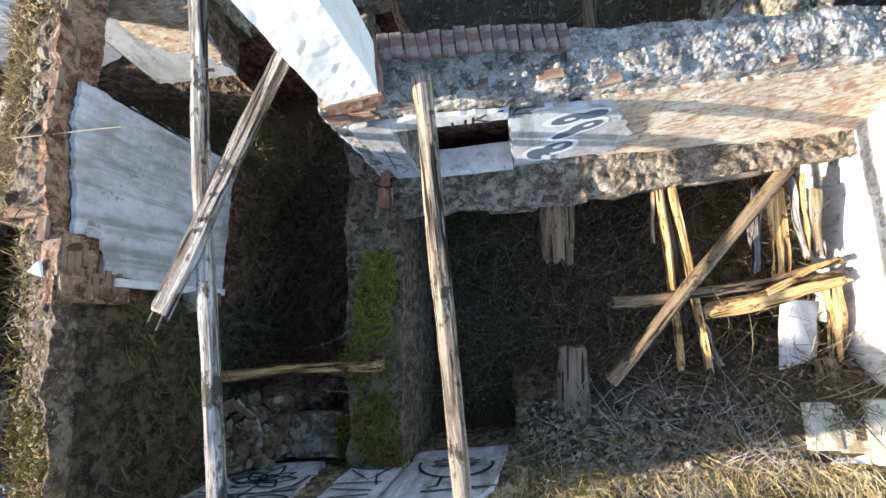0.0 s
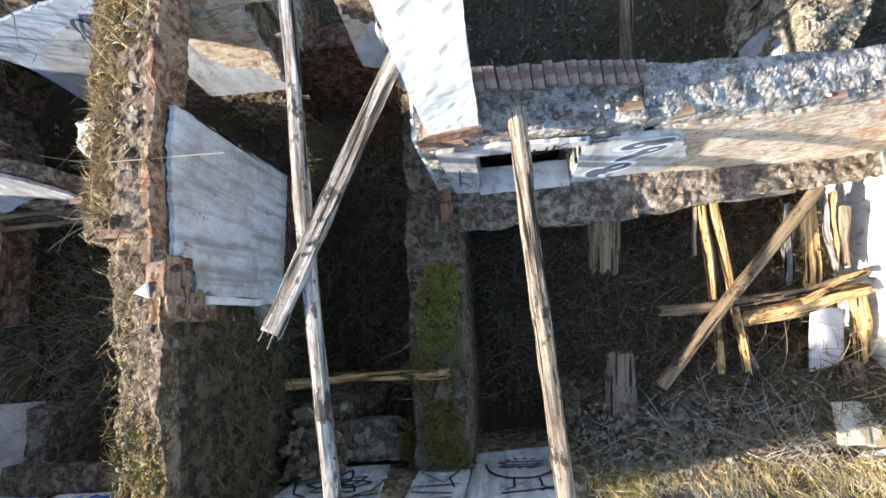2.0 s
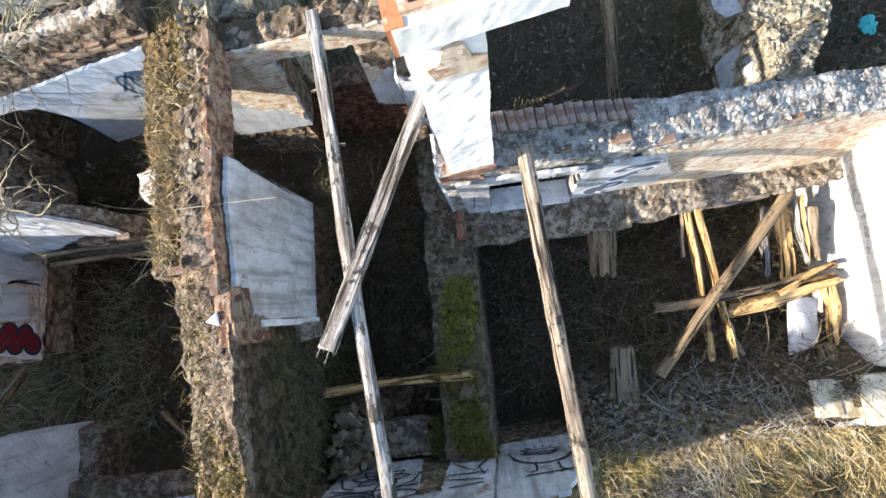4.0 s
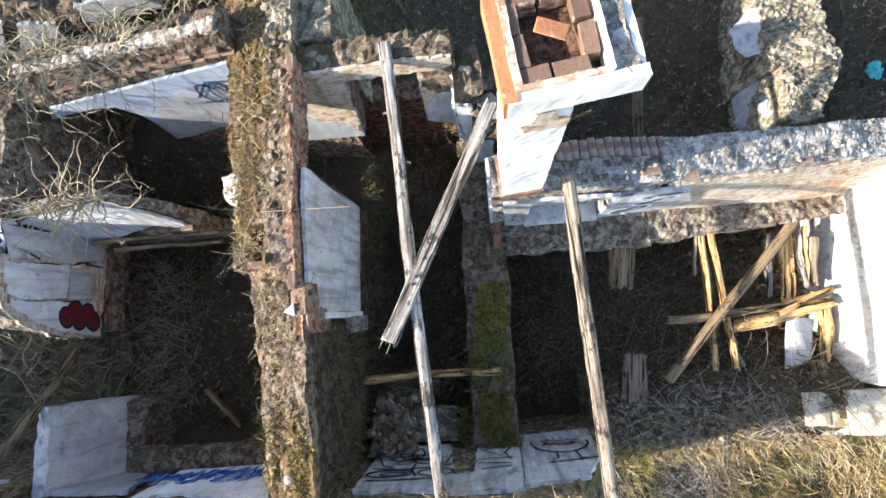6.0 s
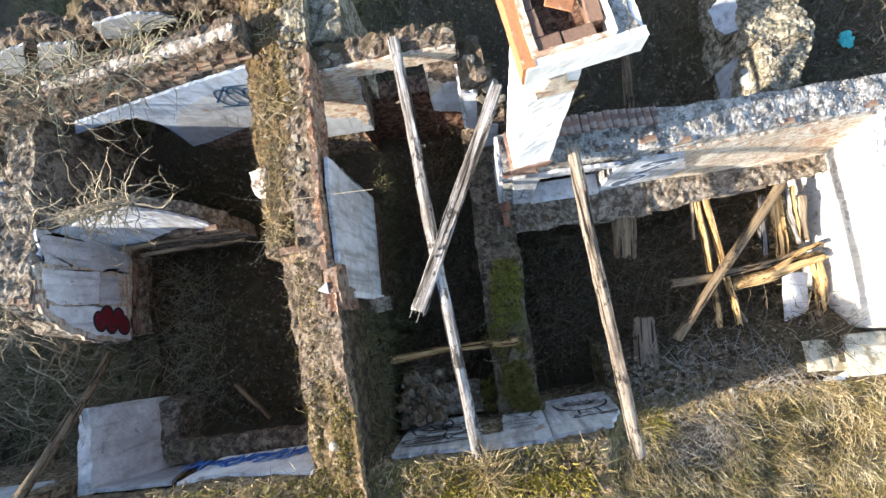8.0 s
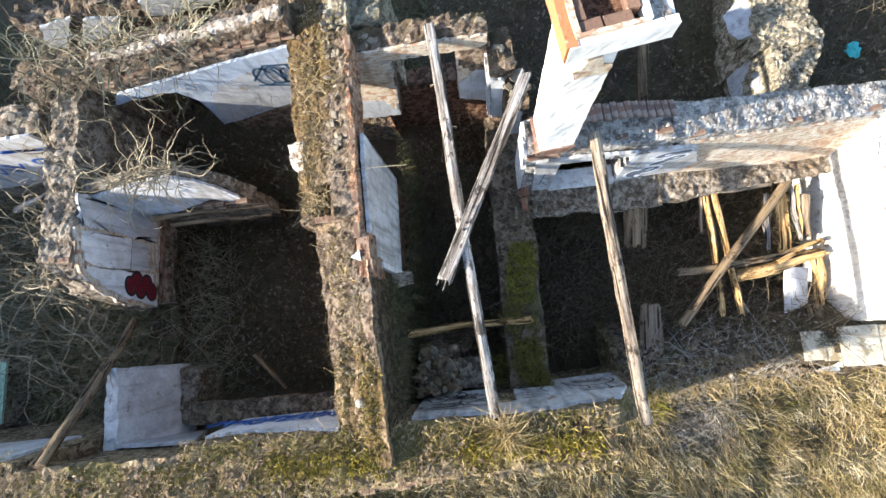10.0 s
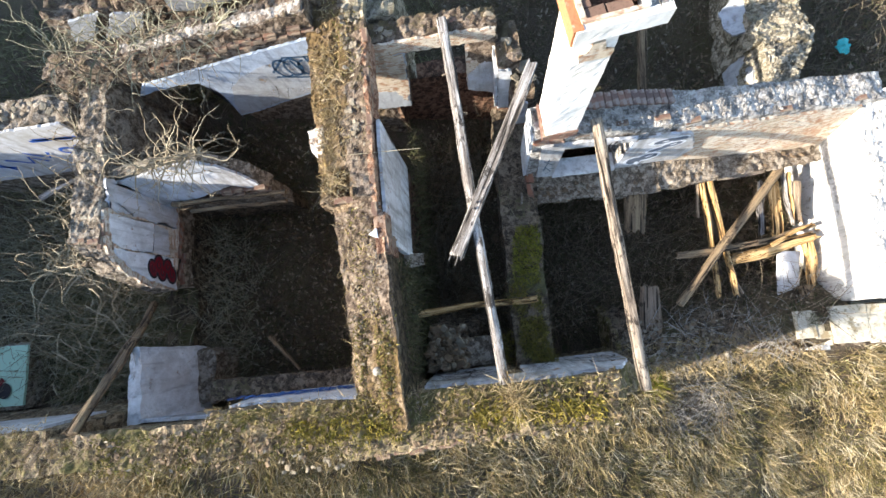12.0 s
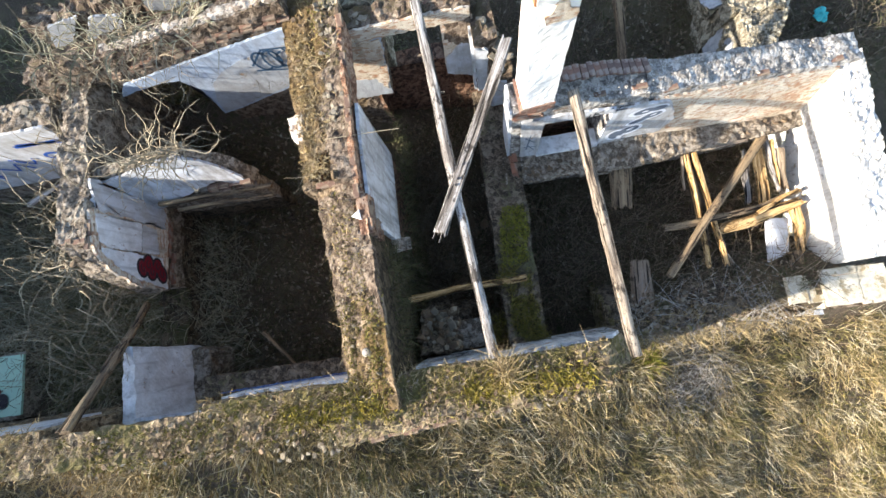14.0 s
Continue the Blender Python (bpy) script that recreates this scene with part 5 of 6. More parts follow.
timber("leaning_post", (-9.52, -2.42, 4.85), (-10.2, -0.02, 2.45), 0.17, 0.13, WOOD_DARK, "rotten dark timber leaning on the front wall", "post", seed=12, wob=0.03)
timber("leaning_post", (-9.72, -2.40, 4.80), (-10.22, -0.10, 2.40), 0.09, 0.10, WOOD_DARK, "thin rotten pole beside the leaning timber", "post", seed=18, wob=0.03)
timber("lintel", (-9.1, 2.0, 3.3), (-6.55, 2.05, 3.12), 0.1, 0.16, WOOD_DARK, "rotten brown lintel under the gable", "lintel", seed=13, splinter=0.1)
timber("lintel", (-8.8, 1.86, 3.1), (-6.6, 1.9, 2.98), 0.09, 0.12, WOOD_DARK, "rotten brown lintel under the gable", "lintel", seed=14, splinter=0.1)
timber("fallen_post", (1.86, 5.9, 2.3), (2.1, 3.3, 0.9), 0.24, 0.14, WOOD_DARK, "dark timber propped in the overgrown yard", "post", seed=15)
timber("fallen_pole", (-7.6, -1.05, 1.95), (-7.0, -1.9, 1.7), 0.1, 0.1, WOOD_DARK, "rotten pole lying in the brambles", "pole", seed=16)
timber("fallen_pole", (-12.6, 2.6, 3.2), (-10.4, 3.0, 3.6), 0.16, 0.1, WOOD, "grey pole across the far doorway", "pole", seed=17)
for k, (off, a, b, w) in enumerate(((-0.07, 2.85, 3.52, 0.035), (-0.025, 2.7, 3.44, 0.03), (0.02, 2.9, 3.55, 0.04), (0.065, 2.75, 3.40, 0.03), (0.0, 2.2, 3.3, 0.02))):
    me, m = timber_data((off, -0.02 - 0.006 * k, a), (off * 1.25, -0.03, b), w, 0.03, seed=80 + k, taper=0.35, ring=6, wob=0.004)
    part("splinter", me, WOOD, plank, at=m)
# Black discs laid on the plank stand for the dark inside bolt holes.
for dz, q in ((0.25, 1.1), (0.62, 0.9), (0.78, 0.78)):
    t = 1 - dz
    p = Vector((-1.22, 2.98, 5.18)).lerp(Vector((-2.72, -0.02, 5.18)), 0.62 + dz * 0.2)
    hole = bmesh.new()
    bmesh.ops.create_cone(hole, cap_ends=True, segments=10, radius1=0.022, radius2=0.02, depth=0.012)
    part("dark_hole_disc", hole, PAINT_BLACK, plank, "", plank.matrix_basis.inverted() @ Matrix.Translation(p))

# ---- heap of rubble in the middle room, steps, bag ----
heap = part("rubble_mound", mesh_of(*block_data([(-3.6, -1.95, 3.5), (-3.2, -1.95, 3.4), (-3.0, -1.4, 2.6), (-3.6, -1.3, 2.7)], [(-3.9, -2.1, 1.0), (-2.3, -2.1, 1.0), (-2.1, -0.9, 0.9), (-3.9, -0.8, 0.9)], amp=0.12, seed=61, cell=0.08)), BROWN)
tagged(heap, "heap of brown fallen stones against the front wall", "rubble")
scatter_stones(heap, [(-3.6 + RNG.random() * 0.75, -1.95 + RNG.random() * 0.8, 3.35 - RNG.random() * 0.9) for _ in range(170)], RNG, (0.06, 0.19), MOSS_STONES + LICHEN_STONES[:4])
low_ledge = part("fallen_slab", mesh_of(*slab_block(-2.95, -2.2, -2.0, -1.45, 2.5, 2.72, amp=0.05, seed=62, ragged=0.1)), RUBBLE)
tagged(low_ledge, "grey fallen slab of masonry beside the heap", "rubble")


def stone_step(x0, x1, y0, y1, z0, z1, seed, label, mat):
    """A worn block with a cracked capping slab and a thinner course under it."""
    ob = part("stone_step", mesh_of(*slab_block(x0, x1, y0, y1, z0, z1 - 0.16, amp=0.025, seed=seed, cell=0.06)), mat)
    xm = x0 + (x1 - x0) * 0.55
    part("capping_slab", mesh_of(*slab_block(x0 - 0.02, xm - 0.006, y0 + 0.03, y1, z1 - 0.09, z1, amp=0.012, seed=seed + 1, cell=0.05)), mat, ob)
    part("capping_slab", mesh_of(*slab_block(xm + 0.006, x1 + 0.02, y0, y1 - 0.02, z1 - 0.10, z1 - 0.012, amp=0.014, seed=seed + 2, cell=0.05)), mat, ob)
    part("thin_course", mesh_of(*slab_block(x0 + 0.02, x1 - 0.01, y0 - 0.03, y1, z1 - 0.17, z1 - 0.09, amp=0.014, seed=seed + 3, cell=0.05)), BROWN, ob, "lichened mortar course")
    return tagged(ob, label, "step", "front steps")


stone_step(3.75, 4.3, -2.02, -1.45, 0.3, 2.3, 63, "pale weathered stone step at the broken wall", STEP_STONE)
stone_step(4.33, 5.45, -2.15, -1.4, 0.0, 2.4, 64, "block of ochre stone beside the end wall", STEP_STONE)
stone_step(3.72, 4.6, -2.3, -2.0, 0.0, 1.75, 65, "lower white stone step in the grass", WHITEWASH)

bag = bmesh.new()
bmesh.ops.create_icosphere(bag, subdivisions=4, radius=0.15)
for v in bag.verts:
    d = noise.noise(v.co * 9) * 0.9 + noise.noise(v.co * 25) * 0.35
    v.co = Vector((v.co.x * (1 + d), v.co.y * (1 + d), v.co.z * 0.55 * (1 + d)))
tagged(part("plastic_bag", bag, PLASTIC, at=pose(7.12, 4.86, ground_z(7.12, 4.86) + 0.3)), "crumpled turquoise plastic bag caught in weeds", "bag")
shard = bmesh.new()
bmesh.ops.create_cone(shard, cap_ends=True, segments=3, radius1=0.1, radius2=0.085, depth=0.03)
tagged(part("tile_shard", shard, PAINT_WHITE, at=pose(-4.0, 0.41, 5.24, 6, -14, 95)), "white triangular tile shard on the wall top", "tile")
cup = bmesh.new()
bmesh.ops.create_uvsphere(cup, u_segments=12, v_segments=8, radius=0.07)
for v in cup.verts:
    v.co.z *= 0.5
tagged(part("round_stone", cup, STONE, at=pose(-4.14, -1.72, 5.03)), "smooth pale round stone on the wall top", "stone")

# ---- bricks and stones of the walls ----
rb = random.Random(21)
# Row beside the chimney, in the brick with shadow in its colour.
flat = [brick_mesh(0.114, 0.26, 0.06, 100 + s, BRICK_DUSTY_SHADED) for s in range(5)]
for k in range(15):
    x = -0.63 + k * 0.118
    ob = new("brick", rb.choice(flat))
    ob.parent = north_room_wall
    ob.matrix_basis = pose(x + rb.uniform(-0.008, 0.008), 2.30 + 0.035 * k * 0.12 + rb.uniform(-0.02, 0.02), 4.985 - (x + 0.62) * 0.215 + rb.uniform(-0.012, 0.012), rb.uniform(-4, 4), rb.uniform(-4, 4) + 9, rb.uniform(-4, 4) + 5)
course = [brick_mesh(0.24, 0.10, 0.05, 120 + s, BRICK) for s in range(5)]
worn = [brick_mesh(0.24, 0.10, 0.05, 160 + s, BRICK_WORN) for s in range(5)]


def brick_face(parent, origin, along, length, rows, keep, top=None, proud=0.012, pitch=0.063, meshes=course):
    """Courses of brick on a wall face, some fallen out."""
    along = Vector(along).normalized()
    turn = math.degrees(math.atan2(along.y, along.x))
    for r in range(rows):
        s = rb.uniform(0, 0.12)
        while s < length:
            drop = top(s) if top else 0.0
            if rb.random() < keep:
                p = Vector(origin) + along * s + Vector((0, 0, drop - r * pitch))
                ob = new("brick", rb.choice(meshes))
                ob.parent = parent
                ob.matrix_basis = Matrix.Translation(p + Vector((rb.uniform(-proud, proud), rb.uniform(-proud, proud), rb.uniform(-0.005, 0.005)))) @ pose(0, 0, 0, rb.uniform(-3, 3), rb.uniform(-2, 2), turn + rb.uniform(-3, 3))
            s += 0.255


def along(a, b, n, width, z, dz=0.03):
    out = []
    for _ in range(n):
        t = rb.random()
        p = Vector(a).lerp(Vector(b), t) - Vector((0, 0, 0.012))
        d = (Vector(b) - Vector(a)).normalized()
        s = rb.uniform(-0.5, 0.5) * width
        q = (p.x - d.y * s, p.y + d.x * s, p.z + rb.uniform(-dz, dz))
        if not (q[2] > 4.5 and -10.0 < q[0] < -7.05 and -2.46 < q[1] < 0):  # the recess in the front wall
            out.append(q)
    return out


brick_face(north_room_wall, (-0.5, 1.86, 4.72), (1, 0.06, 0), 1.5, 5, 0.4, lambda s: -0.2 * s, meshes=worn)
brick_face(north_room_wall, (1.1, 1.945, 4.33), (4.26, 0.42, 0), 3.7, 3, 0.22, lambda s: -0.245 * s, meshes=worn)
brick_face(north_room_wall, (-1.22, 1.80, 4.88), (1, 0, 0), 0.5, 4, 0.9)
brick_face(north_room_wall, (-1.25, 1.4, 3.22), (0, 1, 0), 0.35, 5, 0.9, proud=0.03)
brick_face(west_wall, (-3.845, 0.2, 5.16), (0, 1, 0), 0.5, 5, 0.75, proud=0.012, meshes=worn)
brick_face(west_wall, (-3.84, 0.22, 4.84), (0, 1, 0), 0.1, 6, 0.85, proud=0.012, meshes=worn)
brick_face(west_wall, (-3.965, 0.8, 5.30), (0, 1, 0), 3.1, 3, 0.4, proud=0.02, meshes=worn)
brick_face(west_wall, (-4.62, 1.04, 5.10), (1, 0, 0), 0.4, 4, 0.6, proud=0.04, meshes=worn)
brick_face(rear_wall, (-3.8, 3.895, 4.98), (1, 0, 0), 2.0, 3, 0.2, meshes=worn)
brick_face(rear_wall, (-2.5, 4.05, 5.1), (1, 0, 0), 0.3, 1, 1.0, proud=0.03, meshes=worn)
brick_face(yard_wall, (-8.9, 4.31, 4.74), (1, 0, 0), 3.9, 3, 0.6, lambda s: 0.13 * s, 0.02, meshes=worn)
brick_face(gable_wall, (-7.75, 2.10, 3.50), (1, 0, 0), 0.85, 5, 0.6, proud=0.025, meshes=worn)
brick_face(gable_wall, (-9.51, 0.93, 4.58), (0, 1, 0), 0.5, 4, 0.8, proud=0.025, meshes=worn)
brick_face(gable_wall, (-9.95, 1.0, 4.62), (1, 0, 0), 0.4, 3, 0.9, proud=0.03, meshes=worn)
brick_face(gable_wall, (-9.47, 0.4, 2.62), (0, 1, 0), 1.5, 3, 0.6)
brick_face(front_wall, (-4.3, -3.10, 4.47), (1, 0.125, 0), 3.2, 2, 0.8, lambda s: 0.06 * s, proud=0.03, meshes=worn)
scatter_stones(front_wall, along((-2.9, -2.92, 4.62), (-0.9, -2.68, 4.72), 40, 0.2, 0), rb, (0.04, 0.13), LICHEN_STONES)
scatter_stones(front_wall, along((-6.2, -3.25, 4.3), (-5.0, -3.15, 4.4), 24, 0.3, 0), rb, (0.04, 0.12), LICHEN_STONES)


scatter_stones(north_room_wall, along((-0.6, 1.95, 4.9), (1.1, 2.1, 4.55), 60, 0.25, 0), rb, (0.02, 0.06))
scatter_stones(north_room_wall, along((1.1, 2.2, 4.53), (5.1, 2.55, 3.52), 240, 0.5, 0), rb, (0.02, 0.055))
brick_face(north_room_wall, (-0.4, 1.92, 4.84), (1, 0.05, 0), 1.4, 2, 0.35, lambda s: -0.2 * s, 0.03, meshes=worn)
brick_face(north_room_wall, (1.1, 1.96, 4.50), (4.26, 0.42, 0), 3.9, 2, 0.2, lambda s: -0.245 * s, 0.04, meshes=worn)
scatter_stones(floor_ledge, along((-1.3, 1.4, 3.0), (4.7, 1.72, 2.45), 150, 0.26, 0), rb, (0.03, 0.1), MOSS_STONES)
scatter_stones(east_wall, along((5.1, 2.4, 3.5), (5.1, -1.2, 3.0), 20, 0.4, 0), rb, (0.03, 0.07))
scatter_stones(west_wall, along((-3.92, -2.4, 5.04), (-4.07, 1.0, 5.2), 110, 0.34, 0) + along((-4.3, -2.4, 4.9), (-4.55, 1.0, 5.04), 80, 0.34, 0), rb, (0.02, 0.06), LICHEN_STONES)
scatter_stones(west_wall, along((-4.15, 1.1, 5.27), (-4.25, 6.0, 5.24), 110, 0.34, 0), rb, (0.03, 0.13), LICHEN_STONES)
scatter_stones(west_wall, along((-4.6, 1.8, 5.16), (-4.8, 6.0, 5.15), 60, 0.4, 0), rb, (0.03, 0.10), MOSS_STONES)
scatter_stones(rear_wall, along((-3.9, 4.05, 5.06), (-1.8, 4.05, 5.06), 36, 0.3, 0), rb, (0.05, 0.16), LICHEN_STONES + STONES[:1])
scatter_stones(rear_wall, along((-1.6, 3.8, 4.7), (-1.2, 3.0, 4.2), 40, 0.4, 0, 0.1), rb, (0.06, 0.2), LICHEN_STONES)
scatter_stones(front_wall, along((-9.0, -2.85, 4.98), (-0.6, -2.45, 4.88), 160, 0.6, 0), rb, (0.03, 0.10), MOSS_STONES)
scatter_stones(front_wall, along((0.3, -1.95, 2.3), (4.0, -1.8, 2.05), 150, 0.8, 0, 0.05), rb, (0.03, 0.12), MOSS_STONES + LICHEN_STONES)
scatter_stones(yard_wall, along((-10.4, 4.6, 4.98), (-5.1, 4.6, 5.45), 60, 0.45, 0), rb, (0.03, 0.09), MOSS_STONES)
part("mortar_ridge", mesh_of(*block_data([(-8.7, 4.40, 5.17), (-4.98, 4.38, 5.51), (-4.98, 4.58, 5.53), (-8.7, 4.56, 5.17)], [(-8.7, 4.38, 5.0), (-4.98, 4.36, 5.3), (-4.98, 4.6, 5.3), (-8.7, 4.58, 5.0)], amp=0.025, seed=84, cell=0.05, ragged=0.05, crumb=0.015)), CREST, yard_wall, "pale lime mortar along the crest")
scatter_stones(gable_wall, along((-9.95, 0.5, 4.5), (-9.95, 4.2, 4.5), 50, 0.5, 0, 0.06), rb, (0.06, 0.16), MOSS_STONES)
scatter_stones(far_wall, along((-15.5, 3.8, 4.8), (-10.4, 3.8, 4.8), 60, 0.5, 0), rb, (0.06, 0.2), LICHEN_STONES)
scatter_stones(north_ruin, along((4.45, 3.55, 2.4), (4.85, 4.5, 2.27), 70, 0.75, 0, 0.03) + along((4.85, 4.5, 2.27), (5.05, 6.8, 1.75), 120, 0.95, 0, 0.03), rb, (0.03, 0.08), LICHEN_STONES)

# ---- plants ----
rv = random.Random(33)


def field(n, x0, x1, y0, y1, lift=0.0, test=None):
    out = []
    while len(out) < n:
        x, y = rv.uniform(x0, x1), rv.uniform(y0, y1)
        if test is None or test(x, y):
            out.append((x, y, ground_z(x, y) + lift))
    return out


def clumped(x, y):
    return noise.noise(Vector((x * 1.7, y * 1.7, 9))) * 0.5 + noise.noise(Vector((x * 5, y * 5, 3))) * 0.35 > rv.uniform(-0.6, 0.35)


def grass_tufts(n, x0, x1, y0, y1, rng):
    """Matted tufts in three colours: each a bunch of long blades combed one way, the way turning slowly over the slope."""
    kinds = [([], []), ([], []), ([], [])]
    for _ in range(n):
        x, y = rng.uniform(x0, x1), rng.uniform(y0, y1)
        way = noise.noise(Vector((x * 0.6, y * 0.6, 21))) * 4.0 - 1.0
        thick = noise.noise(Vector((x * 1.4, y * 1.4, 9)))
        if thick < -0.30 or math.hypot((x - 2.35) / 1.05, (y + 3.55) / 0.8) < rng.uniform(0.5, 1.0):
            continue
        r = rng.uniform(0.05, 0.22)
        roots = []
        for _ in range(rng.randint(10, 24)):
            px, py = x + rng.gauss(0, r), y + rng.gauss(0, r)
            roots.append((px, py, ground_z(px, py) - 0.02))
        v, f = blades_data(roots, rng, (0.16, 0.52 + 0.25 * thick), 0.0095, (0.75 * math.cos(way), 0.75 * math.sin(way)), 0.85, 0.3)
        tone = noise.noise(Vector((x * 2.3, y * 2.3, 31))) + rng.uniform(-0.35, 0.35)
        verts, faces = kinds[1 if tone > 0.22 else 2 if tone < -0.2 else 0]
        o = len(verts)
        verts += v
        faces += [tuple(i + o for i in q) for q in f]
    return kinds


slope = grass_tufts(3600, -9, 8.5, -7.5, -2.7, rv)
stuff("dry_grass", slope[0], DRY_GRASS, "matted golden dry grass on the slope outside", "grass")
stuff("dry_grass", slope[1], STRAW_PALE, "bleached pale straw tufts on the slope outside", "grass")
stuff("dry_grass", slope[2], STRAW_DARK, "dull olive tufts on the slope outside", "grass")
stuff("weeds", blades_data([(1.2 + rv.gauss(0, 0.17), -2.9 + rv.gauss(0, 0.15), ground_z(1.2, -2.9)) for _ in range(600)], rv, (0.1, 0.35), 0.008, (0, 0), 0.8, 0.6), MOSS_BRIGHT, "yellow-green tuft at the foot of the wall", "grass")
stuff("dry_grass", blades_data(field(9000, -17, -9, -6.5, -2.9), rv, (0.18, 0.5), 0.008, (0.1, -0.3), 0.8, 0.3), DRY_GRASS, "matted dry grass on the upper slope", "grass")
stuff("weeds", blades_data(field(7500, -8, 8.5, -7.5, -2.75, 0, lambda x, y: clumped(x, y) and math.hypot((x - 2.35) / 1.05, (y + 3.55) / 0.8) > 0.95), rv, (0.1, 0.3), 0.009, (0, 0), 0.7, 0.5), MOSS, "green blades among the dry grass", "grass")
stuff("dead_twigs", stems_data(field(260, -6, 8, -6.5, -2.9), rv, (0.4, 1.1), 0.006, 0.4, up=0.15, branch=0.5), DEAD_STEM, "dead twigs lying in the dry grass", "twigs")


def top_field(n, a, b, width, lift=0.0):
    return [(p[0], p[1], p[2] + lift) for p in along(a, b, n, width, 0, 0.02)]


moss_roots = top_field(5200, (-9.5, -2.72, 4.98), (-0.7, -2.4, 4.86), 0.8)
stuff("moss", blades_data([(-2.6 + k % 7 * 0.28 + rv.gauss(0, 0.07), -2.38 - k % 3 * 0.09 + rv.gauss(0, 0.06), 4.9) for k in range(1500)] + [(-5.5 + k % 9 * 0.2 + rv.gauss(0, 0.08), -2.45 - k % 4 * 0.08 + rv.gauss(0, 0.06), 4.95) for k in range(1200)], rv, (0.03, 0.13), 0.010, (0, 0), 0.9, 0.6, 2), MOSS_GOLD, "yellow-green moss cushions on the front wall", "moss")
stuff("moss", blades_data([p for p in moss_roots if noise.noise(Vector((p[0] * 2, p[1] * 2, 4))) > -0.15], rv, (0.03, 0.10), 0.010, (0, 0), 0.9, 0.6, 2), MOSS, "green moss cushions along the front wall top", "moss")
stuff("dry_grass", blades_data(top_field(7000, (-16, -2.75, 5.0), (-0.5, -2.45, 4.85), 0.95), rv, (0.06, 0.26), 0.006, (0, -0.2), 0.9, 0.35), DRY_GRASS, "dry grass growing on the front wall", "grass")
stuff("dry_grass", blades_data(top_field(450, (-4.35, 1.0, 5.24), (-4.5, 5.5, 5.22), 0.5) + top_field(1700, (-4.66, 1.2, 5.14), (-4.76, 3.9, 5.14), 0.36) + top_field(330, (-4.0, -2.5, 5.02), (-4.2, 0.9, 5.16), 0.4) + top_field(330, (-4.35, -2.5, 4.88), (-4.5, 0.9, 5.02), 0.4), rv, (0.05, 0.24), 0.006, (-0.2, 0), 0.9, 0.3), DRY_GRASS, "straw and dry grass on the cross wall", "grass")
stuff("moss", blades_data(top_field(900, (-3.92, -2.6, 5.05), (-3.96, -0.9, 5.12), 0.36) + top_field(900, (-4.3, -2.6, 4.90), (-4.36, -0.9, 4.95), 0.4) + top_field(500, (-4.1, -0.9, 5.06), (-4.2, 0.9, 5.14), 0.6) + top_field(450, (-4.2, 3.2, 5.26), (-4.45, 6.0, 5.2), 0.6), rv, (0.03, 0.09), 0.010, (0, 0), 0.9, 0.6, 2), MOSS, "moss on the cross wall", "moss")
inner_moss = [p for p in top_field(8500, (-1.5, 0.72, 3.05), (-1.52, -2.0, 3.0), 0.86) if noise.noise(Vector((p[0] * 3, p[1] * 3, 7))) + 0.35 * (p[1] + 0.7) > -0.15 or p[1] < -1.1]
inner_moss = [p for p in inner_moss if abs(p[0] + 1.5 - 0.06 * math.sin(p[1] * 2.3)) < 0.27 + 0.22 * noise.noise(Vector((p[1] * 2.2, 3.0, 1.0 if p[0] < -1.5 else 6.0)))]
stuff("moss", blades_data([p for p in inner_moss if p[1] > -0.5], rv, (0.03, 0.13), 0.008, (0.1, 0), 1.0, 0.5), MOSS_BRIGHT, "bright green moss on the low inner wall", "moss")
stuff("moss", blades_data([p for p in inner_moss if p[1] <= -0.5] + top_field(500, (-1.95, -1.4, 2.75), (-1.95, -2.0, 2.7), 0.5), rv, (0.05, 0.2), 0.007, (0.1, 0), 0.9, 0.5), MOSS, "dark green moss and grass on the low inner wall", "moss")
stuff("dead_twigs", stems_data(top_field(60, (-1.5, 0.7, 3.0), (-1.5, 3.2, 3.05), 0.7) + top_field(40, (-1.5, -1.5, 3.0), (-1.5, 0.7, 3.05), 0.8), rv, (0.3, 0.7), 0.005, 0.6), DEAD_STEM, "thin dead stems on the low inner wall", "twigs")

stuff("brambles", stems_data(field(900, -8.6, -4.8, -1.9, 4.1), rv, (0.5, 1.3), 0.007, 0.9, 7, 1.0, branch=0.4), BRAMBLE, "tangle of dead brambles filling the western room", "brambles")
stuff("brambles", stems_data(field(480, -10.2, -8.3, -2.0, 2.0), rv, (0.6, 1.6), 0.007, 0.9, 7, 0.9, branch=0.5), GREY_STEM, "grey-green tangle of dead stems by the fallen pier", "brambles")
stuff("brambles", stems_data(field(420, -3.75, -3.0, -1.9, 2.8), rv, (1.0, 2.3), 0.007, 0.7, 7, 1.2, branch=0.5), DEAD_STEM, "dead stems climbing the cross wall", "brambles")
stuff("weeds", blades_data([(x - 0.05, y, z + rv.uniform(1.5, 3.6)) for x, y, z in field(1500, -3.84, -3.68, -2.2, 0.1)] + [(x, y, z + rv.uniform(0, 1.9)) for x, y, z in field(2600, -3.84, -3.6, -2.0, 3.4)], rv, (0.1, 0.35), 0.010, (0.6, 0), 0.7, 0.1), WEED, "dark weeds hanging on the cross wall", "weeds")
stuff("brambles", stems_data(field(420, -3.7, -2.0, -1.8, 3.8), rv, (0.4, 1.2), 0.006, 0.9, 6, 0.9, branch=0.4), RUST_STEM, "dead stems on the floor of the middle room", "brambles")
stuff("brambles", stems_data(field(1300, -0.9, 4.4, -1.6, 1.6), rv, (0.4, 1.3), 0.007, 0.9, 6, 0.9, branch=0.4), RUST_STEM, "dead brambles in the eastern room", "brambles")
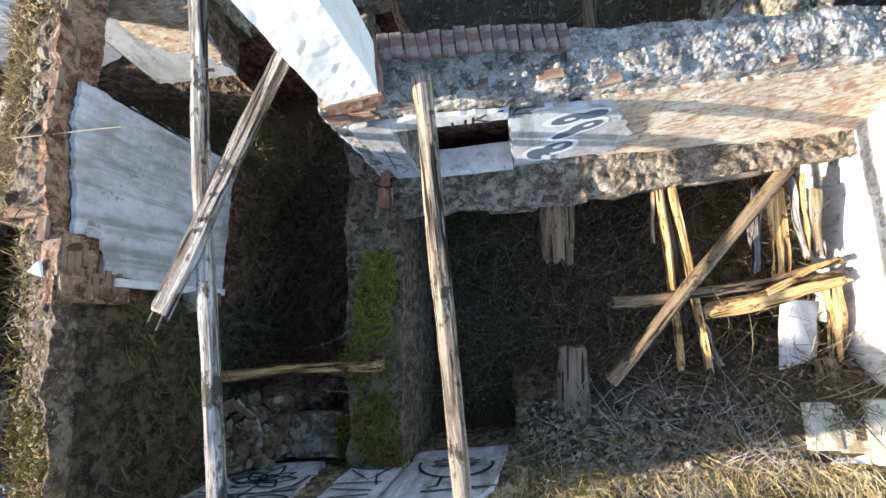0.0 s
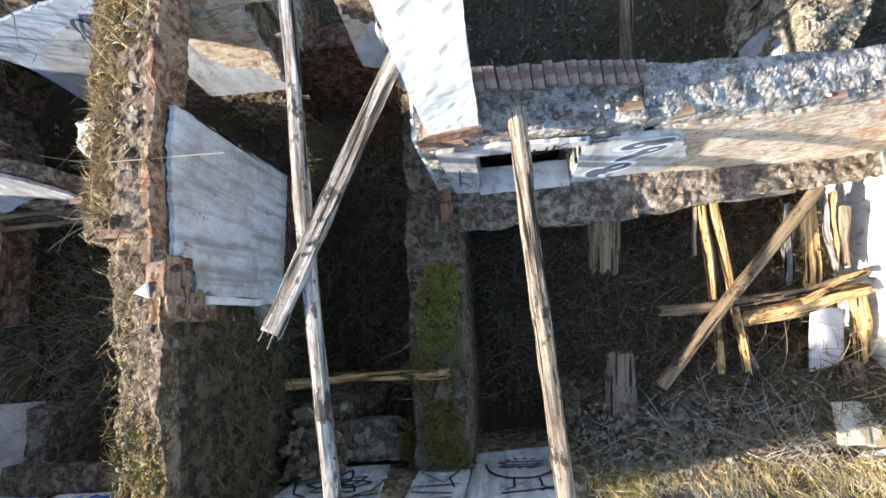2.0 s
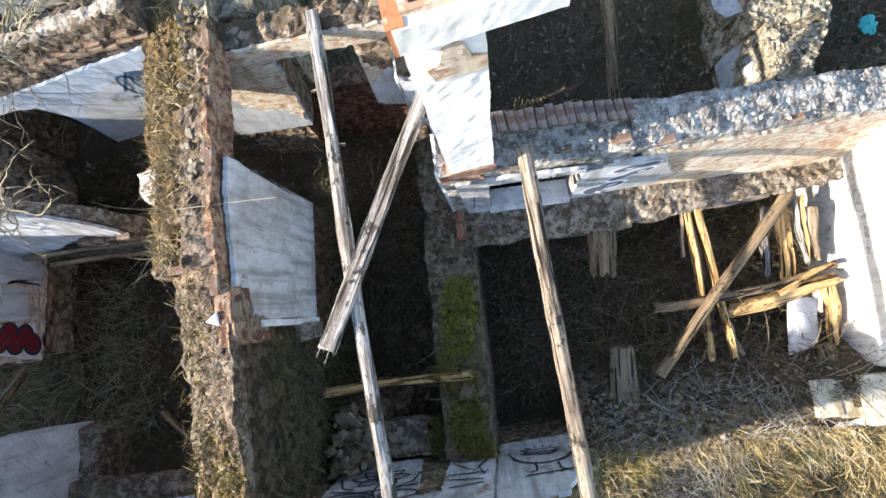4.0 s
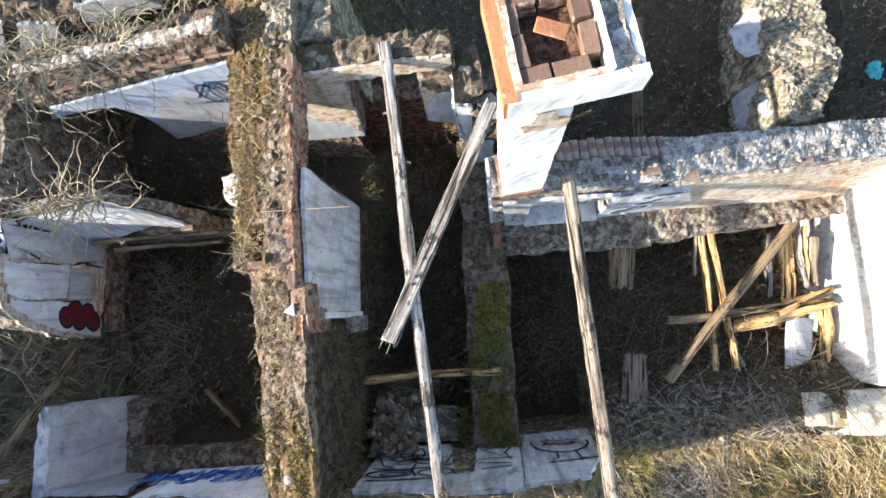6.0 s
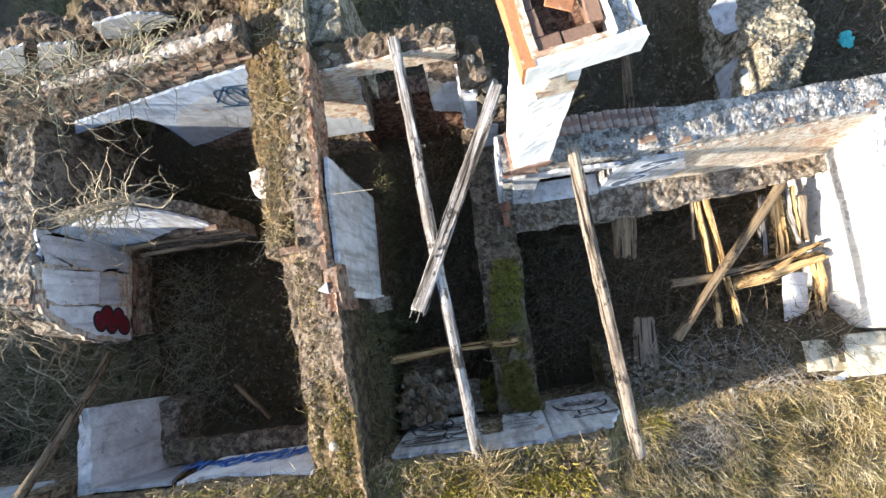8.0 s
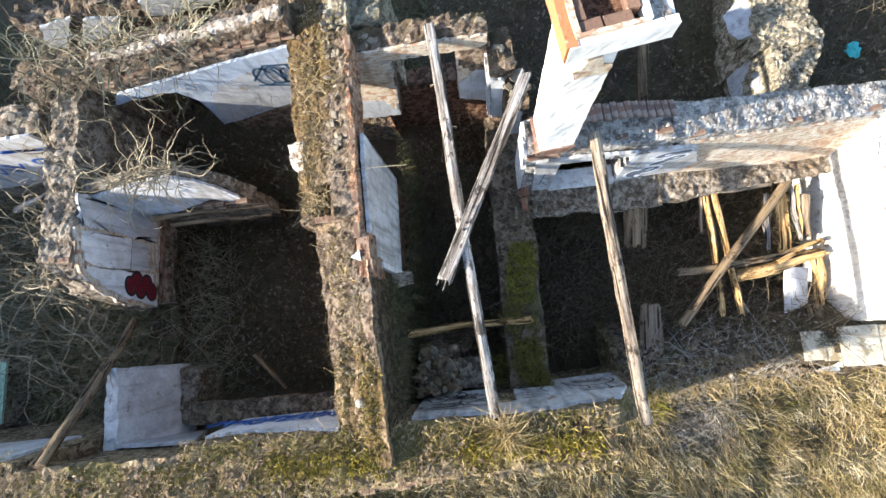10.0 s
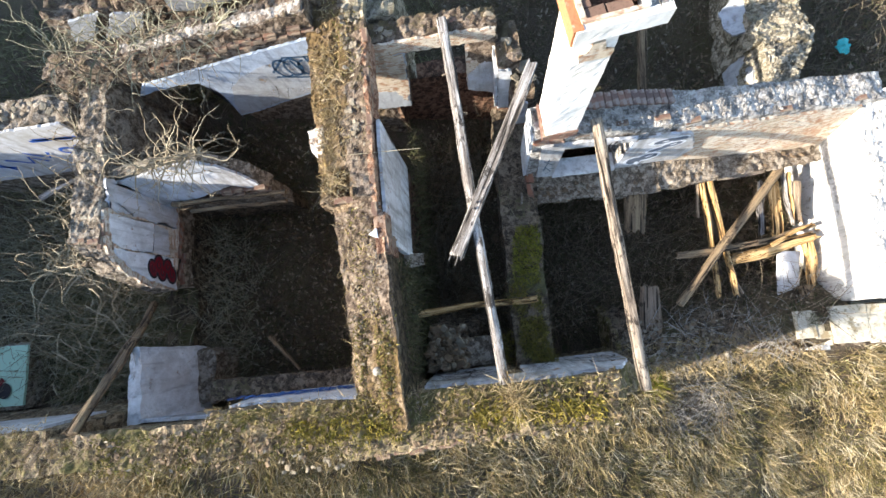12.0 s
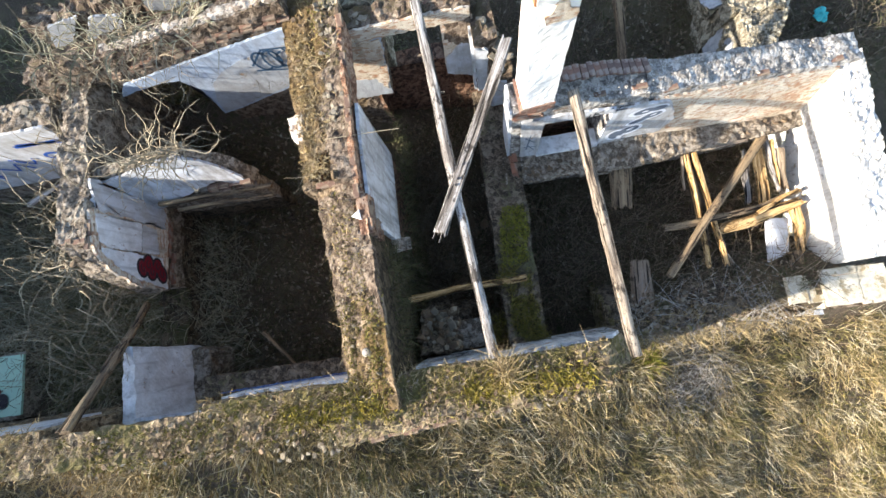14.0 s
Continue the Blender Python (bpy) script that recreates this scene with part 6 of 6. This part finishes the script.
stuff("brambles", stems_data(field(1500, -3.0, 8.5, 2.9, 9.0), rv, (0.4, 1.3), 0.008, 0.9, 6, 0.7, branch=0.4), DEAD_STEM, "dead undergrowth behind the house", "brambles")
stuff("brambles", stems_data(field(1900, -17, -10.2, -2.0, 3.4), rv, (0.5, 1.6), 0.010, 0.9, 6, 0.8, branch=0.5), GREY_STEM, "dead undergrowth in the far room", "brambles")
stuff("weeds", blades_data(field(9000, -10, -4.6, -2, 4.2) + field(5000, -1.0, 4.5, -1.8, 1.7) + field(9000, -3.5, 8.8, 2.9, 9) + field(2500, -3.8, -1.9, -1.9, 3.9), rv, (0.12, 0.4), 0.010, (0, 0), 0.8, 0.6), WEED, "dull green weeds and leaf litter on the earth", "weeds")
stuff("weeds", blades_data(field(13000, -14, -10.0, -2.3, 3.3) + field(9000, -12, -4, 5.0, 9.0), rv, (0.25, 0.6), 0.014, (0, 0), 0.8, 0.6), WEED_GREY, "tall dull weeds in the far rooms", "weeds")
stuff("weeds", blades_data(field(7000, -17, -10.3, -2, 8.5) + field(9000, -13, -3, 5.0, 11.0), rv, (0.15, 0.45), 0.012, (0, 0), 0.8, 0.6), WEED_GREY, "dull weeds around the far walls", "weeds")
stuff("dead_twigs", stems_data(top_field(150, (0.6, -1.85, 2.25), (4.0, -1.75, 2.1), 0.9) , rv, (0.3, 0.9), 0.006, 0.5, up=0.3, branch=0.6), ASH_STEM, "grey dead twigs on the broken front wall", "twigs")
stuff("dry_grass", blades_data(top_field(2600, (0.4, -2.2, 2.2), (4.3, -2.1, 2.0), 0.7), rv, (0.1, 0.35), 0.006, (0, -0.4), 0.8, 0.3), DRY_GRASS, "dry grass hanging over the broken wall", "grass")
stuff("dry_grass", blades_data([(-0.75 + rv.gauss(0, 0.12), -2.35 + rv.gauss(0, 0.1), 4.85) for _ in range(10)] + [(-2.05 + rv.gauss(0, 0.06), -2.3 + rv.gauss(0, 0.1), 4.9) for _ in range(260)], rv, (0.2, 0.6), 0.006, (0.1, 0.2), 0.8, 0.5), DRY_GRASS, "tuft of tall dry grass at the beam end", "grass")
stuff("creeper", stems_data(top_field(70, (-9.95, 2.0, 4.5), (-9.95, 4.6, 4.6), 0.8) + top_field(60, (-9.6, 4.5, 4.95), (-7.0, 4.5, 5.0), 0.6) + top_field(70, (-8.8, 2.35, 4.7), (-7.2, 2.3, 4.95), 0.3) + top_field(40, (-10.2, 0.4, 4.5), (-10.2, 2.0, 4.5), 0.5), rv, (0.6, 1.4), 0.013, 2.4, 14, 0.1, branch=0.8, wander=0.38), PALE_STEM, "pale dry creeper roots trailing over the walls", "creeper")
stuff("creeper", stems_data(top_field(80, (-11.0, 5.4, 4.3), (-5.6, 5.4, 4.6), 0.9) + top_field(90, (-10.4, 4.6, 5.0), (-6.5, 4.6, 5.3), 0.5), rv, (0.5, 1.4), 0.012, 1.8, 12, 0.2, branch=0.8, wander=0.35), GREY_STEM, "brown roots and stems matted over the rear yard", "creeper")
stuff("brambles", stems_data([(x, y, z + rv.uniform(0.3, 1.6)) for x, y, z in field(900, -11.5, -5.2, 4.9, 6.0)], rv, (0.5, 1.3), 0.010, 0.9, 6, 0.3, branch=0.5), DEAD_STEM, "dense brown undergrowth behind the western room", "brambles")
stuff("creeper", stems_data(field(110, -13, -10.2, -1.9, 3.0, 0.6), rv, (0.8, 1.9), 0.012, 1.4, 12, 0.9, branch=1.0, wander=0.28), PALE_STEM, "pale dry stems over the far room", "creeper")
stuff("creeper", stems_data([(x, y, rv.uniform(2.6, 4.0)) for x, y, z in field(34, -12.2, -10.2, -1.6, 1.6)], rv, (1.0, 2.0), 0.012, 1.1, 12, 0.1, branch=0.9, wander=0.25), PALE_STEM, "long pale stems hanging over the far room", "creeper")
stuff("dead_twigs", stems_data(top_field(70, (-4.6, 1.0, 5.2), (-4.55, 3.5, 5.2), 0.5), rv, (0.3, 0.7), 0.004, 0.5, up=0.2), PALE_STEM, "thin straws on the cross wall", "twigs")
timber("straw", (-4.40, 1.74, 5.32), (-3.15, 1.72, 5.28), 0.012, 0.012, PALE_STEM, "single long pale straw jutting from the wall", "straw", seed=70, wob=0.004, ring=5)

stuff("dead_twigs", stems_data([(p[0], p[1], p[2]) for p in field(900, 1.1, 3.7, -4.5, -2.7) if math.hypot((p[0] - 2.35) / 1.15, (p[1] + 3.55) / 0.85) < 1], rv, (0.2, 0.6), 0.006, 0.6, up=0.3, branch=0.5), ASH_STEM, "grey burnt stalks in a bare patch of the slope", "twigs")


def leaves_data(roots, rng, size=(0.03, 0.09)):
    """Curled dead leaves and chips lying on the earth."""
    verts, faces = [], []
    for p in roots:
        p = Vector(p)
        s = rng.uniform(*size)
        r = Euler((rng.uniform(-0.7, 0.7), rng.uniform(-0.7, 0.7), rng.uniform(0, 6.28))).to_matrix()
        o = len(verts)
        for x, y, z in ((-1, 0, 0), (0, -0.45, 0.12), (1, 0, 0), (0, 0.45, 0.12), (0, 0, -0.1)):
            verts.append(p + r @ Vector((x * s, y * s, z * s)))
        faces += [(o, o + 1, o + 4), (o + 1, o + 2, o + 4), (o + 2, o + 3, o + 4), (o + 3, o, o + 4)]
    return verts, faces


stuff("leaf_litter", leaves_data(field(2600, -3.8, -1.9, -1.9, 3.9, 0.03) + field(3600, -1.0, 4.6, -1.7, 1.7, 0.03), rv, (0.02, 0.06)), LITTER, "brown leaf litter and chips on the room floors", "litter")
stuff("leaf_litter", leaves_data(field(3000, -9.5, -4.7, -2.0, 4.2, 0.03) + field(4200, -3.5, 8.5, 2.8, 8.5, 0.03), rv), LITTER, "brown leaf litter in the yard and western room", "litter")
stuff("leaf_litter", leaves_data(top_field(800, (0.3, -1.9, 2.3), (4.1, -1.75, 2.08), 1.0, 0.03) + top_field(450, (-9, -2.75, 5.02), (-0.6, -2.4, 4.9), 0.8, 0.02), rv, (0.02, 0.05)), LITTER, "dead leaves along the front wall", "litter")
floor_stones = new("fallen_stones")
tagged(floor_stones, "brown stones fallen on the middle room floor", "stone")
scatter_stones(floor_stones, [(x, y, z + 0.04) for x, y, z in field(60, -3.6, -2.0, -1.8, 3.0) + field(45, 2.6, 4.4, -0.9, 1.6)], rb, (0.08, 0.26), MOSS_STONES)
